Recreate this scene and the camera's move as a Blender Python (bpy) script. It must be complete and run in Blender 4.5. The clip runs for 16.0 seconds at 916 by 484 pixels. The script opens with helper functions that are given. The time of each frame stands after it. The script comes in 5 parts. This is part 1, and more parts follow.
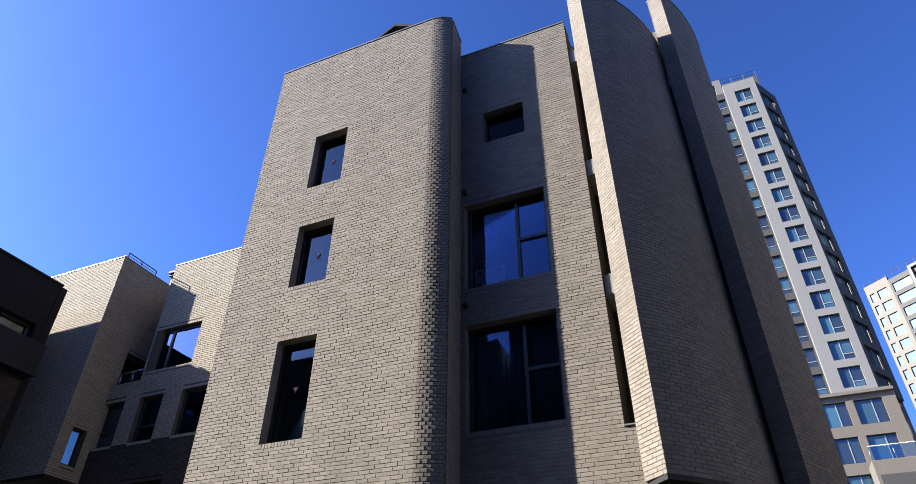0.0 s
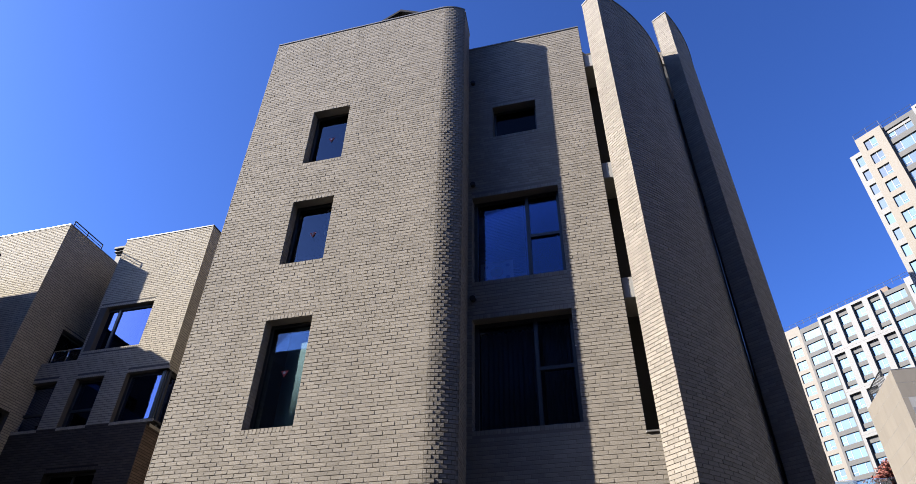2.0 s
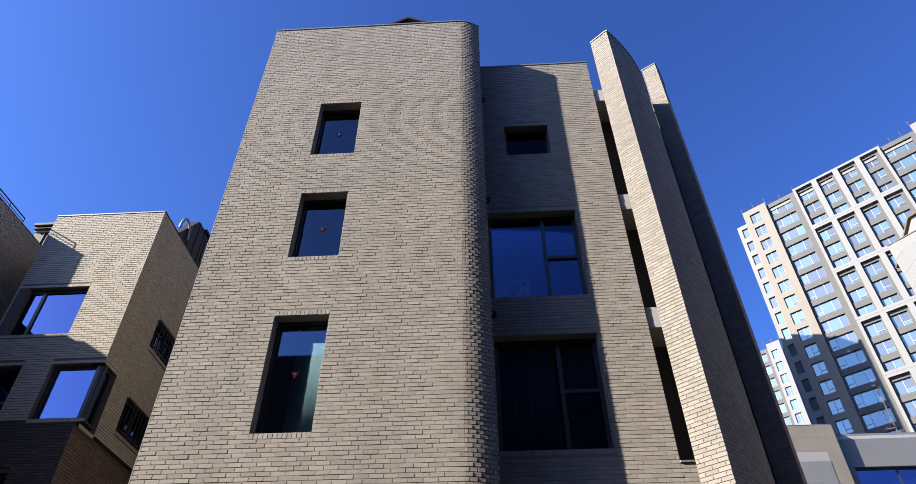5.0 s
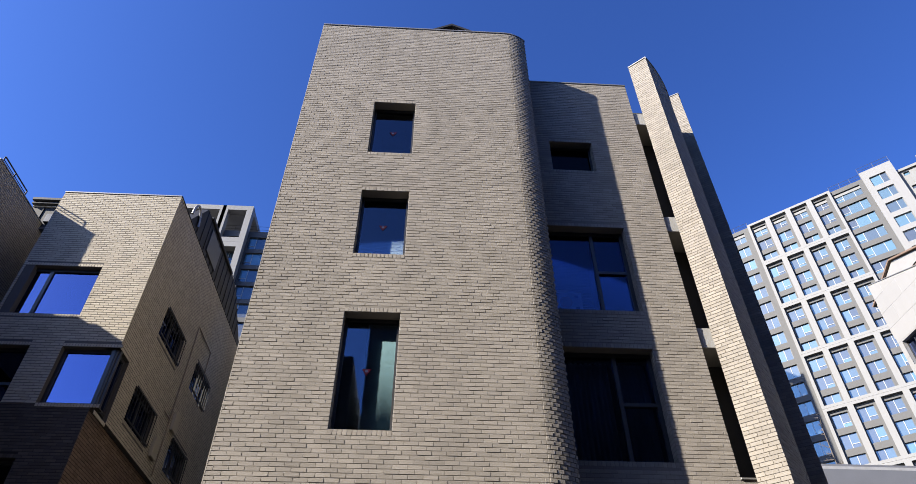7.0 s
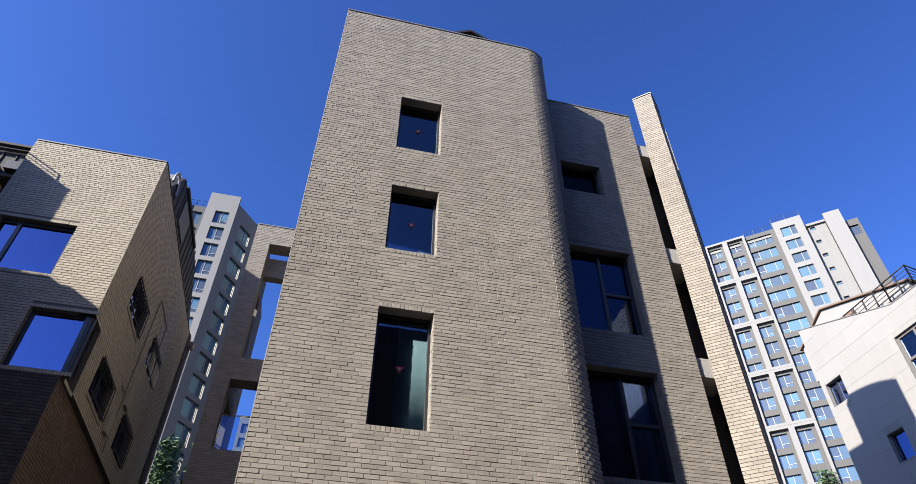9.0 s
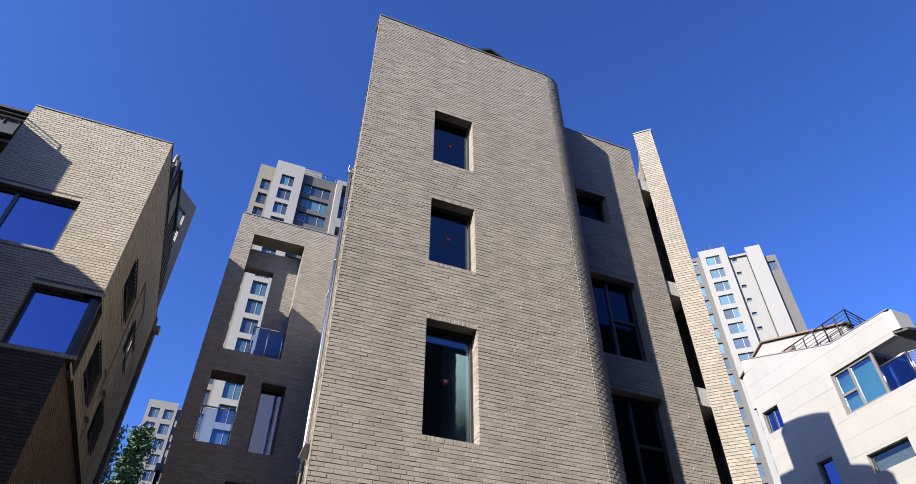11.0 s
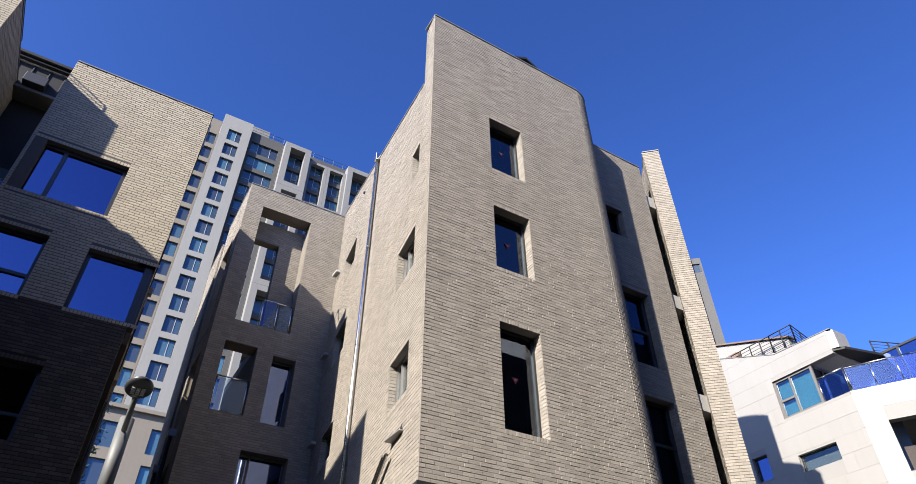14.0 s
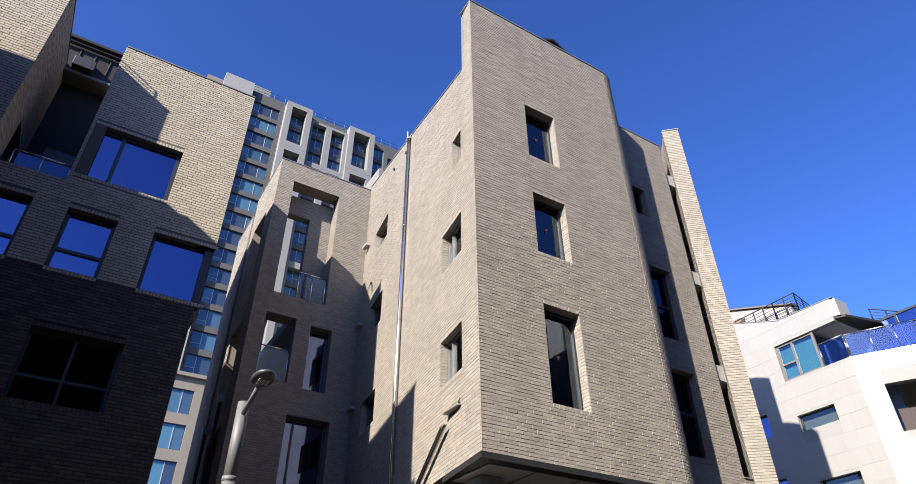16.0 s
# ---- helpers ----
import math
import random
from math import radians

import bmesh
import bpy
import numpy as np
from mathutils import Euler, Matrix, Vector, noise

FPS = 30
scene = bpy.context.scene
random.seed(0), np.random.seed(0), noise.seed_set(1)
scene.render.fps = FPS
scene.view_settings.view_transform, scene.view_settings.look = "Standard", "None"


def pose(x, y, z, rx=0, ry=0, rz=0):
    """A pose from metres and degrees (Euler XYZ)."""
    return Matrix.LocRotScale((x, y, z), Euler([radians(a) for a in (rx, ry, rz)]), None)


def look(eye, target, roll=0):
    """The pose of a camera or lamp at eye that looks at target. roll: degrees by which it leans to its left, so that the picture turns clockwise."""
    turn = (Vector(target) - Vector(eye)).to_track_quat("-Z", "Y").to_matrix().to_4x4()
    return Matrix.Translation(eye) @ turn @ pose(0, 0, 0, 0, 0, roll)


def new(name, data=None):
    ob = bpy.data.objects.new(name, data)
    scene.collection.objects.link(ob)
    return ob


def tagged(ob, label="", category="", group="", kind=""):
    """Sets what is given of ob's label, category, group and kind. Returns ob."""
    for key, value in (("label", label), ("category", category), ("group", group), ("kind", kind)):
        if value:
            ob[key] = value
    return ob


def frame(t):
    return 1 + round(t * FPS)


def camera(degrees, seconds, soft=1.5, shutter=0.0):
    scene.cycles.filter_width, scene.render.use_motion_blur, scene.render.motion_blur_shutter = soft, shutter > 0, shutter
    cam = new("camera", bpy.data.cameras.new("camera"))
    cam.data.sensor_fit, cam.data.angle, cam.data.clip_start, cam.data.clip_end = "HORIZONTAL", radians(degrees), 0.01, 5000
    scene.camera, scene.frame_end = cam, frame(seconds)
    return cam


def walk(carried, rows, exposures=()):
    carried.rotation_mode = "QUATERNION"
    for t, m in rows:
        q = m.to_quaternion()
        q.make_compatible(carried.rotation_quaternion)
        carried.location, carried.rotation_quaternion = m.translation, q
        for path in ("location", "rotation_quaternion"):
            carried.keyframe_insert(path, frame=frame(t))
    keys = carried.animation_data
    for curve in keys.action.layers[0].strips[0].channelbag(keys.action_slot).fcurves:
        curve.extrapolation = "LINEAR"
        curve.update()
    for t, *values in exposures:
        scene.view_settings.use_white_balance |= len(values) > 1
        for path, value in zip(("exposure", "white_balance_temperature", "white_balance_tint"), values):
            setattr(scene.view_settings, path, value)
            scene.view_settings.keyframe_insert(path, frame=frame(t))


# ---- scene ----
cam = camera(71.0, 16.0, soft=0.75)
PATH = [
    (0, (0.29, -0.666, 1.232), (-0.348, 0.82, 2.409), 0.3),
    (0.5, (-0.075, -0.473, 1.143), (-0.682, 1.014, 2.335), 0.3),
    (1, (-0.492, -0.355, 1.13), (-1.065, 1.136, 2.334), 0.4),
    (1.5, (-0.995, -0.357, 1.1), (-1.495, 1.148, 2.318), 1.1),
    (2, (-1.491, -0.353, 1.12), (-1.914, 1.167, 2.349), 1.1),
    (2.5, (-1.974, -0.39, 1.116), (-2.326, 1.138, 2.357), 1.0),
    (3, (-2.437, -0.336, 1.113), (-2.716, 1.198, 2.366), 0.9),
    (3.5, (-2.875, -0.306, 1.074), (-3.092, 1.226, 2.342), 0.8),
    (4, (-3.317, -0.223, 1.093), (-3.478, 1.304, 2.374), 0.6),
    (4.2, (-3.442, -0.204, 1.09), (-3.584, 1.32, 2.377), 0.4),
    (6.5, (-5.67, -0.187, 0.98), (-5.638, 1.308, 2.309), -0.5),
    (7, (-6.225, -0.192, 0.948), (-6.142, 1.297, 2.281), -0.0),
    (7.5, (-6.765, -0.101, 0.917), (-6.619, 1.378, 2.255), 0.6),
    (8, (-7.27, -0.033, 0.908), (-7.057, 1.437, 2.247), 0.6),
    (8.5, (-7.789, -0.008, 0.922), (-7.514, 1.452, 2.26), 0.5),
    (9, (-8.304, -0.004, 0.935), (-7.966, 1.444, 2.272), 0.5),
    (11.3, (-10.781, 0.142, 0.883), (-10.191, 1.508, 2.219), 0.3),
    (11.5, (-10.97, 0.109, 0.853), (-10.359, 1.466, 2.188), 0.5),
    (12, (-11.437, 0.185, 0.839), (-10.769, 1.523, 2.167), 0.5),
    (12.5, (-11.991, 0.226, 0.84), (-11.269, 1.543, 2.16), 0.6),
    (13, (-12.479, 0.267, 0.839), (-11.719, 1.575, 2.147), 0.1),
    (13.5, (-12.969, 0.342, 0.828), (-12.189, 1.654, 2.121), -0.1),
    (14, (-13.477, 0.361, 0.777), (-12.68, 1.684, 2.049), -0.2),
    (14.5, (-13.878, 0.437, 0.775), (-13.058, 1.771, 2.019), -0.2),
    (15, (-14.268, 0.358, 0.755), (-13.434, 1.707, 1.973), -0.2),
    (15.5, (-14.599, 0.168, 0.708), (-13.753, 1.534, 1.899), -0.4),
    (16, (-14.954, -0.024, 0.724), (-14.098, 1.361, 1.886), -0.4),
]
walk(cam, [(t, look(eye, target, roll)) for t, eye, target, roll in PATH])

# ---- world, sun, exposure ----
SUN_OFF, SUN_EL = 23.6, 29.0            # sun: degrees off the -x axis towards -y, and height
SUN_DIR = Vector((-math.cos(radians(SUN_OFF)) * math.cos(radians(SUN_EL)), -math.sin(radians(SUN_OFF)) * math.cos(radians(SUN_EL)), math.sin(radians(SUN_EL))))
world = bpy.data.worlds.new("sky_world")
scene.world = world
world.use_nodes = True
wn = world.node_tree.nodes
sky = wn.new("ShaderNodeTexSky")
sky.sky_type = "NISHITA"
sky.sun_disc = False
sky.sun_elevation = radians(SUN_EL)
sky.sun_rotation = math.atan2(SUN_DIR.x, SUN_DIR.y)
sky.altitude = 0
sky.air_density, sky.dust_density, sky.ozone_density = 1.0, 1.5, 3.0
tone, deep_blue = wn.new("ShaderNodeGamma"), wn.new("ShaderNodeVectorMath")
tone.inputs["Gamma"].default_value = 1.3
deep_blue.operation = "MULTIPLY"
deep_blue.inputs[1].default_value = (0.435, 0.605, 1.02)
world.node_tree.links.new(sky.outputs[0], tone.inputs["Color"])
world.node_tree.links.new(tone.outputs[0], deep_blue.inputs[0])
world.node_tree.links.new(deep_blue.outputs[0], wn["Background"].inputs[0])
wn["Background"].inputs[1].default_value = 0.0585
sun_data = bpy.data.lights.new("sun", "SUN")
sun_data.energy, sun_data.angle, sun_data.color = 5.3, radians(0.5), (1.0, 0.92, 0.80)
sun = new("sun", sun_data)
sun.matrix_world = look(SUN_DIR * 200, (0, 0, 0))
scene.view_settings.exposure = 1.74

GROUND = -0.7


# ---- materials ----
def nodes_of(name):
    m = bpy.data.materials.new(name)
    m.use_nodes = True
    return m, m.node_tree.nodes, m.node_tree.links, m.node_tree.nodes["Principled BSDF"]


def surface(name, base, rough=0.7, metal=0.0, vary=0.12, big=1.2, fine=60.0, bump=0.15, stain=0.0, per_piece=0.0, spec=0.5, tint=(1, 1, 1)):
    """A plain worked surface: two scales of noise on colour, fine relief, optional streaks and a tone for each piece."""
    m, n, l, b = nodes_of(name)
    tc = n.new("ShaderNodeTexCoord")
    geo = n.new("ShaderNodeNewGeometry")
    n1, n2 = n.new("ShaderNodeTexNoise"), n.new("ShaderNodeTexNoise")
    n1.inputs["Scale"].default_value, n2.inputs["Scale"].default_value = big, fine
    n1.inputs["Detail"].default_value, n2.inputs["Detail"].default_value = 5, 3
    l.new(geo.outputs["Position"], n1.inputs["Vector"])
    l.new(geo.outputs["Position"], n2.inputs["Vector"])
    add = n.new("ShaderNodeMath")
    add.operation = "ADD"
    l.new(n1.outputs[0], add.inputs[0])
    l.new(n2.outputs[0], add.inputs[1])
    val = add.outputs[0]
    span = n.new("ShaderNodeMapRange")
    span.inputs["From Min"].default_value, span.inputs["From Max"].default_value = 0.65, 1.35
    span.inputs["To Min"].default_value, span.inputs["To Max"].default_value = 1 - vary, 1 + vary
    l.new(val, span.inputs["Value"])
    factor = span.outputs[0]
    if per_piece:
        info = n.new("ShaderNodeObjectInfo")
        s = n.new("ShaderNodeMath")
        s.operation = "ADD"
        l.new(info.outputs["Random"], s.inputs[0])
        l.new(geo.outputs["Random Per Island"], s.inputs[1])
        fr = n.new("ShaderNodeMath")
        fr.operation = "FRACT"
        l.new(s.outputs[0], fr.inputs[0])
        r = n.new("ShaderNodeMapRange")
        r.inputs["To Min"].default_value, r.inputs["To Max"].default_value = 1 - per_piece, 1 + per_piece
        l.new(fr.outputs[0], r.inputs["Value"])
        mul = n.new("ShaderNodeMath")
        mul.operation = "MULTIPLY"
        l.new(factor, mul.inputs[0])
        l.new(r.outputs[0], mul.inputs[1])
        factor = mul.outputs[0]
    if stain:
        mp = n.new("ShaderNodeMapping")
        mp.inputs["Scale"].default_value = (2.2, 2.2, 0.22)
        l.new(geo.outputs["Position"], mp.inputs["Vector"])
        n3 = n.new("ShaderNodeTexNoise")
        n3.inputs["Scale"].default_value, n3.inputs["Detail"].default_value = 1.3, 6
        l.new(mp.outputs[0], n3.inputs["Vector"])
        r3 = n.new("ShaderNodeMapRange")
        r3.inputs["From Min"].default_value, r3.inputs["From Max"].default_value = 0.42, 0.72
        r3.inputs["To Min"].default_value, r3.inputs["To Max"].default_value = 1.0, 1 - stain
        l.new(n3.outputs[0], r3.inputs["Value"])
        mul = n.new("ShaderNodeMath")
        mul.operation = "MULTIPLY"
        l.new(factor, mul.inputs[0])
        l.new(r3.outputs[0], mul.inputs[1])
        factor = mul.outputs[0]
    mix = n.new("ShaderNodeVectorMath")
    mix.operation = "SCALE"
    mix.inputs[0].default_value = base
    l.new(factor, mix.inputs["Scale"])
    l.new(mix.outputs[0], b.inputs["Base Color"])
    b.inputs["Roughness"].default_value, b.inputs["Metallic"].default_value = rough, metal
    b.inputs["Specular IOR Level"].default_value = spec
    if bump:
        bp = n.new("ShaderNodeBump")
        bp.inputs["Strength"].default_value, bp.inputs["Distance"].default_value = bump, 0.01
        l.new(n2.outputs[0], bp.inputs["Height"])
        l.new(bp.outputs[0], b.inputs["Normal"])
    return m


def glass(name, tint, shine, rough=0.02, wave=0.0, coat=(0.95, 0.97, 1.0)):
    """Coated window glass: part clear and tinted, part mirror."""
    m, n, l, b = nodes_of(name)
    out = n["Material Output"]
    clear, gloss, mix = n.new("ShaderNodeBsdfTransparent"), n.new("ShaderNodeBsdfGlossy"), n.new("ShaderNodeMixShader")
    clear.inputs[0].default_value = (*tint, 1)
    gloss.inputs["Color"].default_value = (*coat, 1)
    gloss.inputs["Roughness"].default_value = rough
    fres = n.new("ShaderNodeFresnel")
    fres.inputs["IOR"].default_value = 1.5
    add = n.new("ShaderNodeMath")
    add.operation, add.use_clamp = "ADD", True
    add.inputs[1].default_value = shine
    l.new(fres.outputs[0], add.inputs[0])
    l.new(add.outputs[0], mix.inputs[0])
    l.new(clear.outputs[0], mix.inputs[1])
    l.new(gloss.outputs[0], mix.inputs[2])
    if wave:
        geo, ns, bp = n.new("ShaderNodeNewGeometry"), n.new("ShaderNodeTexNoise"), n.new("ShaderNodeBump")
        ns.inputs["Scale"].default_value = 1.1
        l.new(geo.outputs["Position"], ns.inputs["Vector"])
        bp.inputs["Strength"].default_value, bp.inputs["Distance"].default_value = wave, 0.02
        l.new(ns.outputs[0], bp.inputs["Height"])
        l.new(bp.outputs[0], gloss.inputs["Normal"])
    l.new(mix.outputs[0], out.inputs["Surface"])
    n.remove(b)
    return m


M = {}
M["brick"] = surface("taupe_brick", (0.182, 0.163, 0.139), 0.85, vary=0.10, big=0.9, fine=45, bump=0.35, per_piece=0.13, stain=0.10, spec=0.3)
M["mortar"] = surface("taupe_mortar", (0.135, 0.121, 0.104), 0.95, vary=0.12, fine=90, bump=0.3, spec=0.2)
M["ivory"] = surface("ivory_brick", (0.290, 0.258, 0.200), 0.8, vary=0.08, fine=45, bump=0.3, per_piece=0.10, stain=0.06, spec=0.3)
M["grey_mortar"] = surface("dark_grey_mortar", (0.077, 0.071, 0.066), 0.95, vary=0.12, fine=90, bump=0.3, spec=0.2)
M["umber"] = surface("umber_brick", (0.049, 0.039, 0.031), 0.8, vary=0.12, fine=45, bump=0.3, per_piece=0.25, stain=0.1, spec=0.3)
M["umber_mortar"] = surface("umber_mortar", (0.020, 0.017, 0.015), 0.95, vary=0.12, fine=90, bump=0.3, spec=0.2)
# umber base brick, redder and lighter for warm bounced light on the east side
M["umber_lit"] = surface("bounce_lit_brick", (0.115, 0.078, 0.055), 0.8, vary=0.12, fine=45, bump=0.3, per_piece=0.2, stain=0.1, spec=0.3)
M["soffit"] = surface("grey_soffit_panel", (0.071, 0.068, 0.066), 0.6, vary=0.06, bump=0.05)
M["soffit_light"] = surface("light_soffit_panel", (0.230, 0.225, 0.214), 0.6, vary=0.05, bump=0.05)
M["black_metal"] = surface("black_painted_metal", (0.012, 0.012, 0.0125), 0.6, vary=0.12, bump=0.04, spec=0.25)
M["frame"] = surface("black_window_frame", (0.022, 0.022, 0.022), 0.4, vary=0.08, bump=0.02)
M["grey_frame"] = surface("grey_window_frame", (0.094, 0.087, 0.082), 0.4, vary=0.08, bump=0.02)
M["cap"] = surface("grey_metal_flashing", (0.21, 0.205, 0.20), 0.45, metal=0.6, vary=0.06, bump=0.03)
M["steel"] = surface("stainless_steel", (0.620, 0.610, 0.590), 0.22, metal=1.0, vary=0.06, bump=0.02)
M["concrete"] = surface("light_concrete", (0.247, 0.242, 0.230), 0.85, vary=0.10, big=2, bump=0.2, stain=0.15)
# near black: the shade of unlit rooms and deep gaps is in the colour
M["deep_shade"] = surface("unlit_interior_dark", (0.033, 0.033, 0.033), 0.9, vary=0.1)
M["blind"] = surface("pale_blind_fabric", (0.62, 0.62, 0.64), 0.9, vary=0.06)
M["curtain"] = surface("grey_curtain_fabric", (0.154, 0.170, 0.198), 0.9, vary=0.10, fine=30)
M["white_stone"] = surface("white_stone_panel", (0.189, 0.185, 0.178), 0.55, vary=0.03, big=0.8, fine=25, bump=0.04, per_piece=0.025, stain=0.04)
M["joint"] = surface("grey_joint", (0.174, 0.171, 0.165), 0.9, vary=0.05)
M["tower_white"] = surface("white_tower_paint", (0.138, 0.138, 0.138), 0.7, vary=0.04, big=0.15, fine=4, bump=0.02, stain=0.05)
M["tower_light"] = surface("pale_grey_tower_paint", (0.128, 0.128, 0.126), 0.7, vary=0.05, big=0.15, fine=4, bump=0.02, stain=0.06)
# lit copy of tower_white: sunlight on these faces is put into the paint
M["tower_sunlit"] = surface("sunlit_tower_paint", (0.175, 0.175, 0.172), 0.7, vary=0.04, big=0.15, fine=4, bump=0.02, stain=0.05)
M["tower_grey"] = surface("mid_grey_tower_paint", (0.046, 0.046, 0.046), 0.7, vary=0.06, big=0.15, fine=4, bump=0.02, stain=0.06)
M["tower_cream"] = surface("cream_tower_paint", (0.132, 0.117, 0.098), 0.7, vary=0.05, big=0.15, fine=4, bump=0.02, stain=0.06)
M["beige_stone"] = surface("beige_stone_panel", (0.131, 0.114, 0.090), 0.7, vary=0.07, big=0.9, fine=25, bump=0.06, per_piece=0.04, stain=0.08)
M["grey_stone"] = surface("grey_stone_panel", (0.104, 0.104, 0.107), 0.7, vary=0.07, fine=25, bump=0.06, per_piece=0.04)
M["asphalt"] = surface("worn_paving", (0.049, 0.046, 0.042), 0.9, vary=0.2, fine=80, bump=0.3)
M["red"] = surface("red_sticker", (0.309, 0.020, 0.013), 0.5, vary=0.05)
M["white_print"] = surface("white_print", (0.411, 0.411, 0.411), 0.5, vary=0.03)
M["blue_print"] = surface("blue_print", (0.016, 0.033, 0.165), 0.6, vary=0.03)
M["brown_cloth"] = surface("brown_woven_cloth", (0.038, 0.030, 0.028), 0.95, vary=0.2, fine=50)
M["brown_wood"] = surface("brown_roof_edge", (0.110, 0.071, 0.049), 0.7, vary=0.15)
M["bark"] = surface("grey_brown_bark", (0.080, 0.064, 0.052), 0.9, vary=0.25, fine=30, bump=0.5)
M["needles"] = surface("pine_needles", (0.041, 0.077, 0.027), 0.7, vary=0.3, fine=9, per_piece=0.35)
M["red_leaf"] = surface("red_autumn_leaves", (0.15, 0.042, 0.028), 0.7, vary=0.3, fine=9, per_piece=0.35)
M["pole_grey"] = surface("grey_pole_paint", (0.085, 0.088, 0.088), 0.6, metal=0.1, vary=0.08, bump=0.04)
M["lamp_head"] = surface("dark_grey_lamp_paint", (0.038, 0.039, 0.042), 0.35, vary=0.08, bump=0.02)
M["lens"] = surface("grey_lamp_lens", (0.400, 0.400, 0.384), 0.3, vary=0.05)
M["brown_pipe"] = surface("brown_painted_pipe", (0.154, 0.120, 0.087), 0.5, vary=0.08)
M["glass"] = glass("clear_window_glass", (0.42, 0.50, 0.52), 0.02)
M["glass_clear"] = glass("plain_window_glass", (0.70, 0.80, 0.84), 0.09, wave=0.02, coat=(0.54, 0.61, 0.72))
M["glass_navy"] = glass("navy_window_glass", (0.72, 0.80, 0.88), 0.03, wave=0.02, coat=(0.34, 0.44, 0.72))
M["glass_dark"] = glass("dark_window_glass", (0.12, 0.13, 0.14), 0.0, rough=0.12, coat=(0.22, 0.22, 0.24))
M["glass_blue"] = glass("coated_window_glass", (0.25, 0.30, 0.36), 0.34, wave=0.04, coat=(0.26, 0.34, 0.66))
M["glass_far"], gn, gl, gb = nodes_of("tower_window_glass")
ginfo, gramp, gmix, ggl = gn.new("ShaderNodeObjectInfo"), gn.new("ShaderNodeValToRGB"), gn.new("ShaderNodeMixShader"), gn.new("ShaderNodeBsdfGlossy")
gramp.color_ramp.elements[0].color, gramp.color_ramp.elements[1].color = (0.004, 0.014, 0.026, 1), (0.03, 0.10, 0.15, 1)
gramp.color_ramp.elements[0].position = 0.3
ggl.inputs["Roughness"].default_value = 0.03
ggl.inputs["Color"].default_value = (0.29, 0.49, 0.63, 1)
gmix.inputs[0].default_value = 0.15
gb.inputs["Roughness"].default_value = 0.6
gl.new(ginfo.outputs["Random"], gramp.inputs[0])
gl.new(gramp.outputs[0], gb.inputs["Base Color"])
gl.new(gb.outputs[0], gmix.inputs[1])
gl.new(ggl.outputs[0], gmix.inputs[2])
gl.new(gmix.outputs[0], gn["Material Output"].inputs["Surface"])
M["pale_frame"] = surface("pale_window_bar", (0.247, 0.252, 0.252), 0.5, vary=0.05, bump=0.02)
M["teal_curtain"] = surface("teal_curtain_fabric", (0.028, 0.110, 0.132), 0.9, vary=0.15, fine=30)
M["teal_sheer"] = surface("pale_teal_sheer_curtain", (0.20, 0.26, 0.265), 0.9, vary=0.12, fine=20)
M["glass_rail"] = glass("railing_glass", (0.30, 0.45, 0.78), 0.03, coat=(0.5, 0.56, 0.72))


# ---- building helpers ----
def mesh_object(name, verts, faces, mats, parent=None, base=None, idx=None, label="", smooth=False, matrix=None):
    me = bpy.data.meshes.new(name)
    me.from_pydata(verts, [], faces)
    for m in (mats if isinstance(mats, (list, tuple)) else [mats]):
        me.materials.append(m)
    if idx is not None:
        me.polygons.foreach_set("material_index", idx)
    if smooth:
        me.polygons.foreach_set("use_smooth", [True] * len(me.polygons))
    me.update()
    ob = new(name, me)
    attach(ob, parent)
    if matrix is not None:
        ob.matrix_basis = matrix
    if label:
        tagged(ob, label)
    return ob


WORLD_OF = {}


def attach(ob, parent):
    """Parts are written in world places; a thing's Empty only stands at its base."""
    if parent is not None:
        ob.parent = parent
        ob.matrix_parent_inverse = WORLD_OF.get(parent.name, Matrix.Identity(4)).inverted()


def thing(name, at, label, category, group="", kind="", shift=(0, 0, 0), about=(0, 0, 0), size=1.0):
    """An Empty at the thing's base; its parts may be sized about a point and shifted as a whole."""
    ob = new(name)
    ob.empty_display_size = 0.3
    ob.location = Vector(about) + (Vector(at) - Vector(about)) * size + Vector(shift)
    ob.scale = (size, size, size)
    WORLD_OF[ob.name] = Matrix.Translation(at)
    return tagged(ob, label, category, group, kind)


def part(name, bm, material, parent, label=""):
    """Links a bmesh as one mesh object under a thing or part."""
    me = bpy.data.meshes.new(name)
    bm.to_mesh(me)
    bm.free()
    for m in (material if isinstance(material, (list, tuple)) else [material]):
        me.materials.append(m)
    ob = new(name, me)
    attach(ob, parent)
    if label:
        tagged(ob, label)
    return ob


def box_bm(bm, lo, hi, m=None, bevel=0.0):
    c = [(lo[i] + hi[i]) / 2 for i in range(3)]
    s = [abs(hi[i] - lo[i]) for i in range(3)]
    mat4 = Matrix.Translation(c) @ Matrix.Diagonal((*s, 1))
    r = bmesh.ops.create_cube(bm, size=1, matrix=(m @ mat4) if m else mat4)
    if bevel:
        edges = {e for v in r["verts"] for e in v.link_edges}
        bmesh.ops.bevel(bm, geom=list(edges), offset=bevel, segments=1, affect="EDGES")
    return bm


def block(name, lo, hi, material, parent=None, bevel=0.01, label="", m=None):
    return part(name, box_bm(bmesh.new(), lo, hi, m, bevel), material, parent, label)


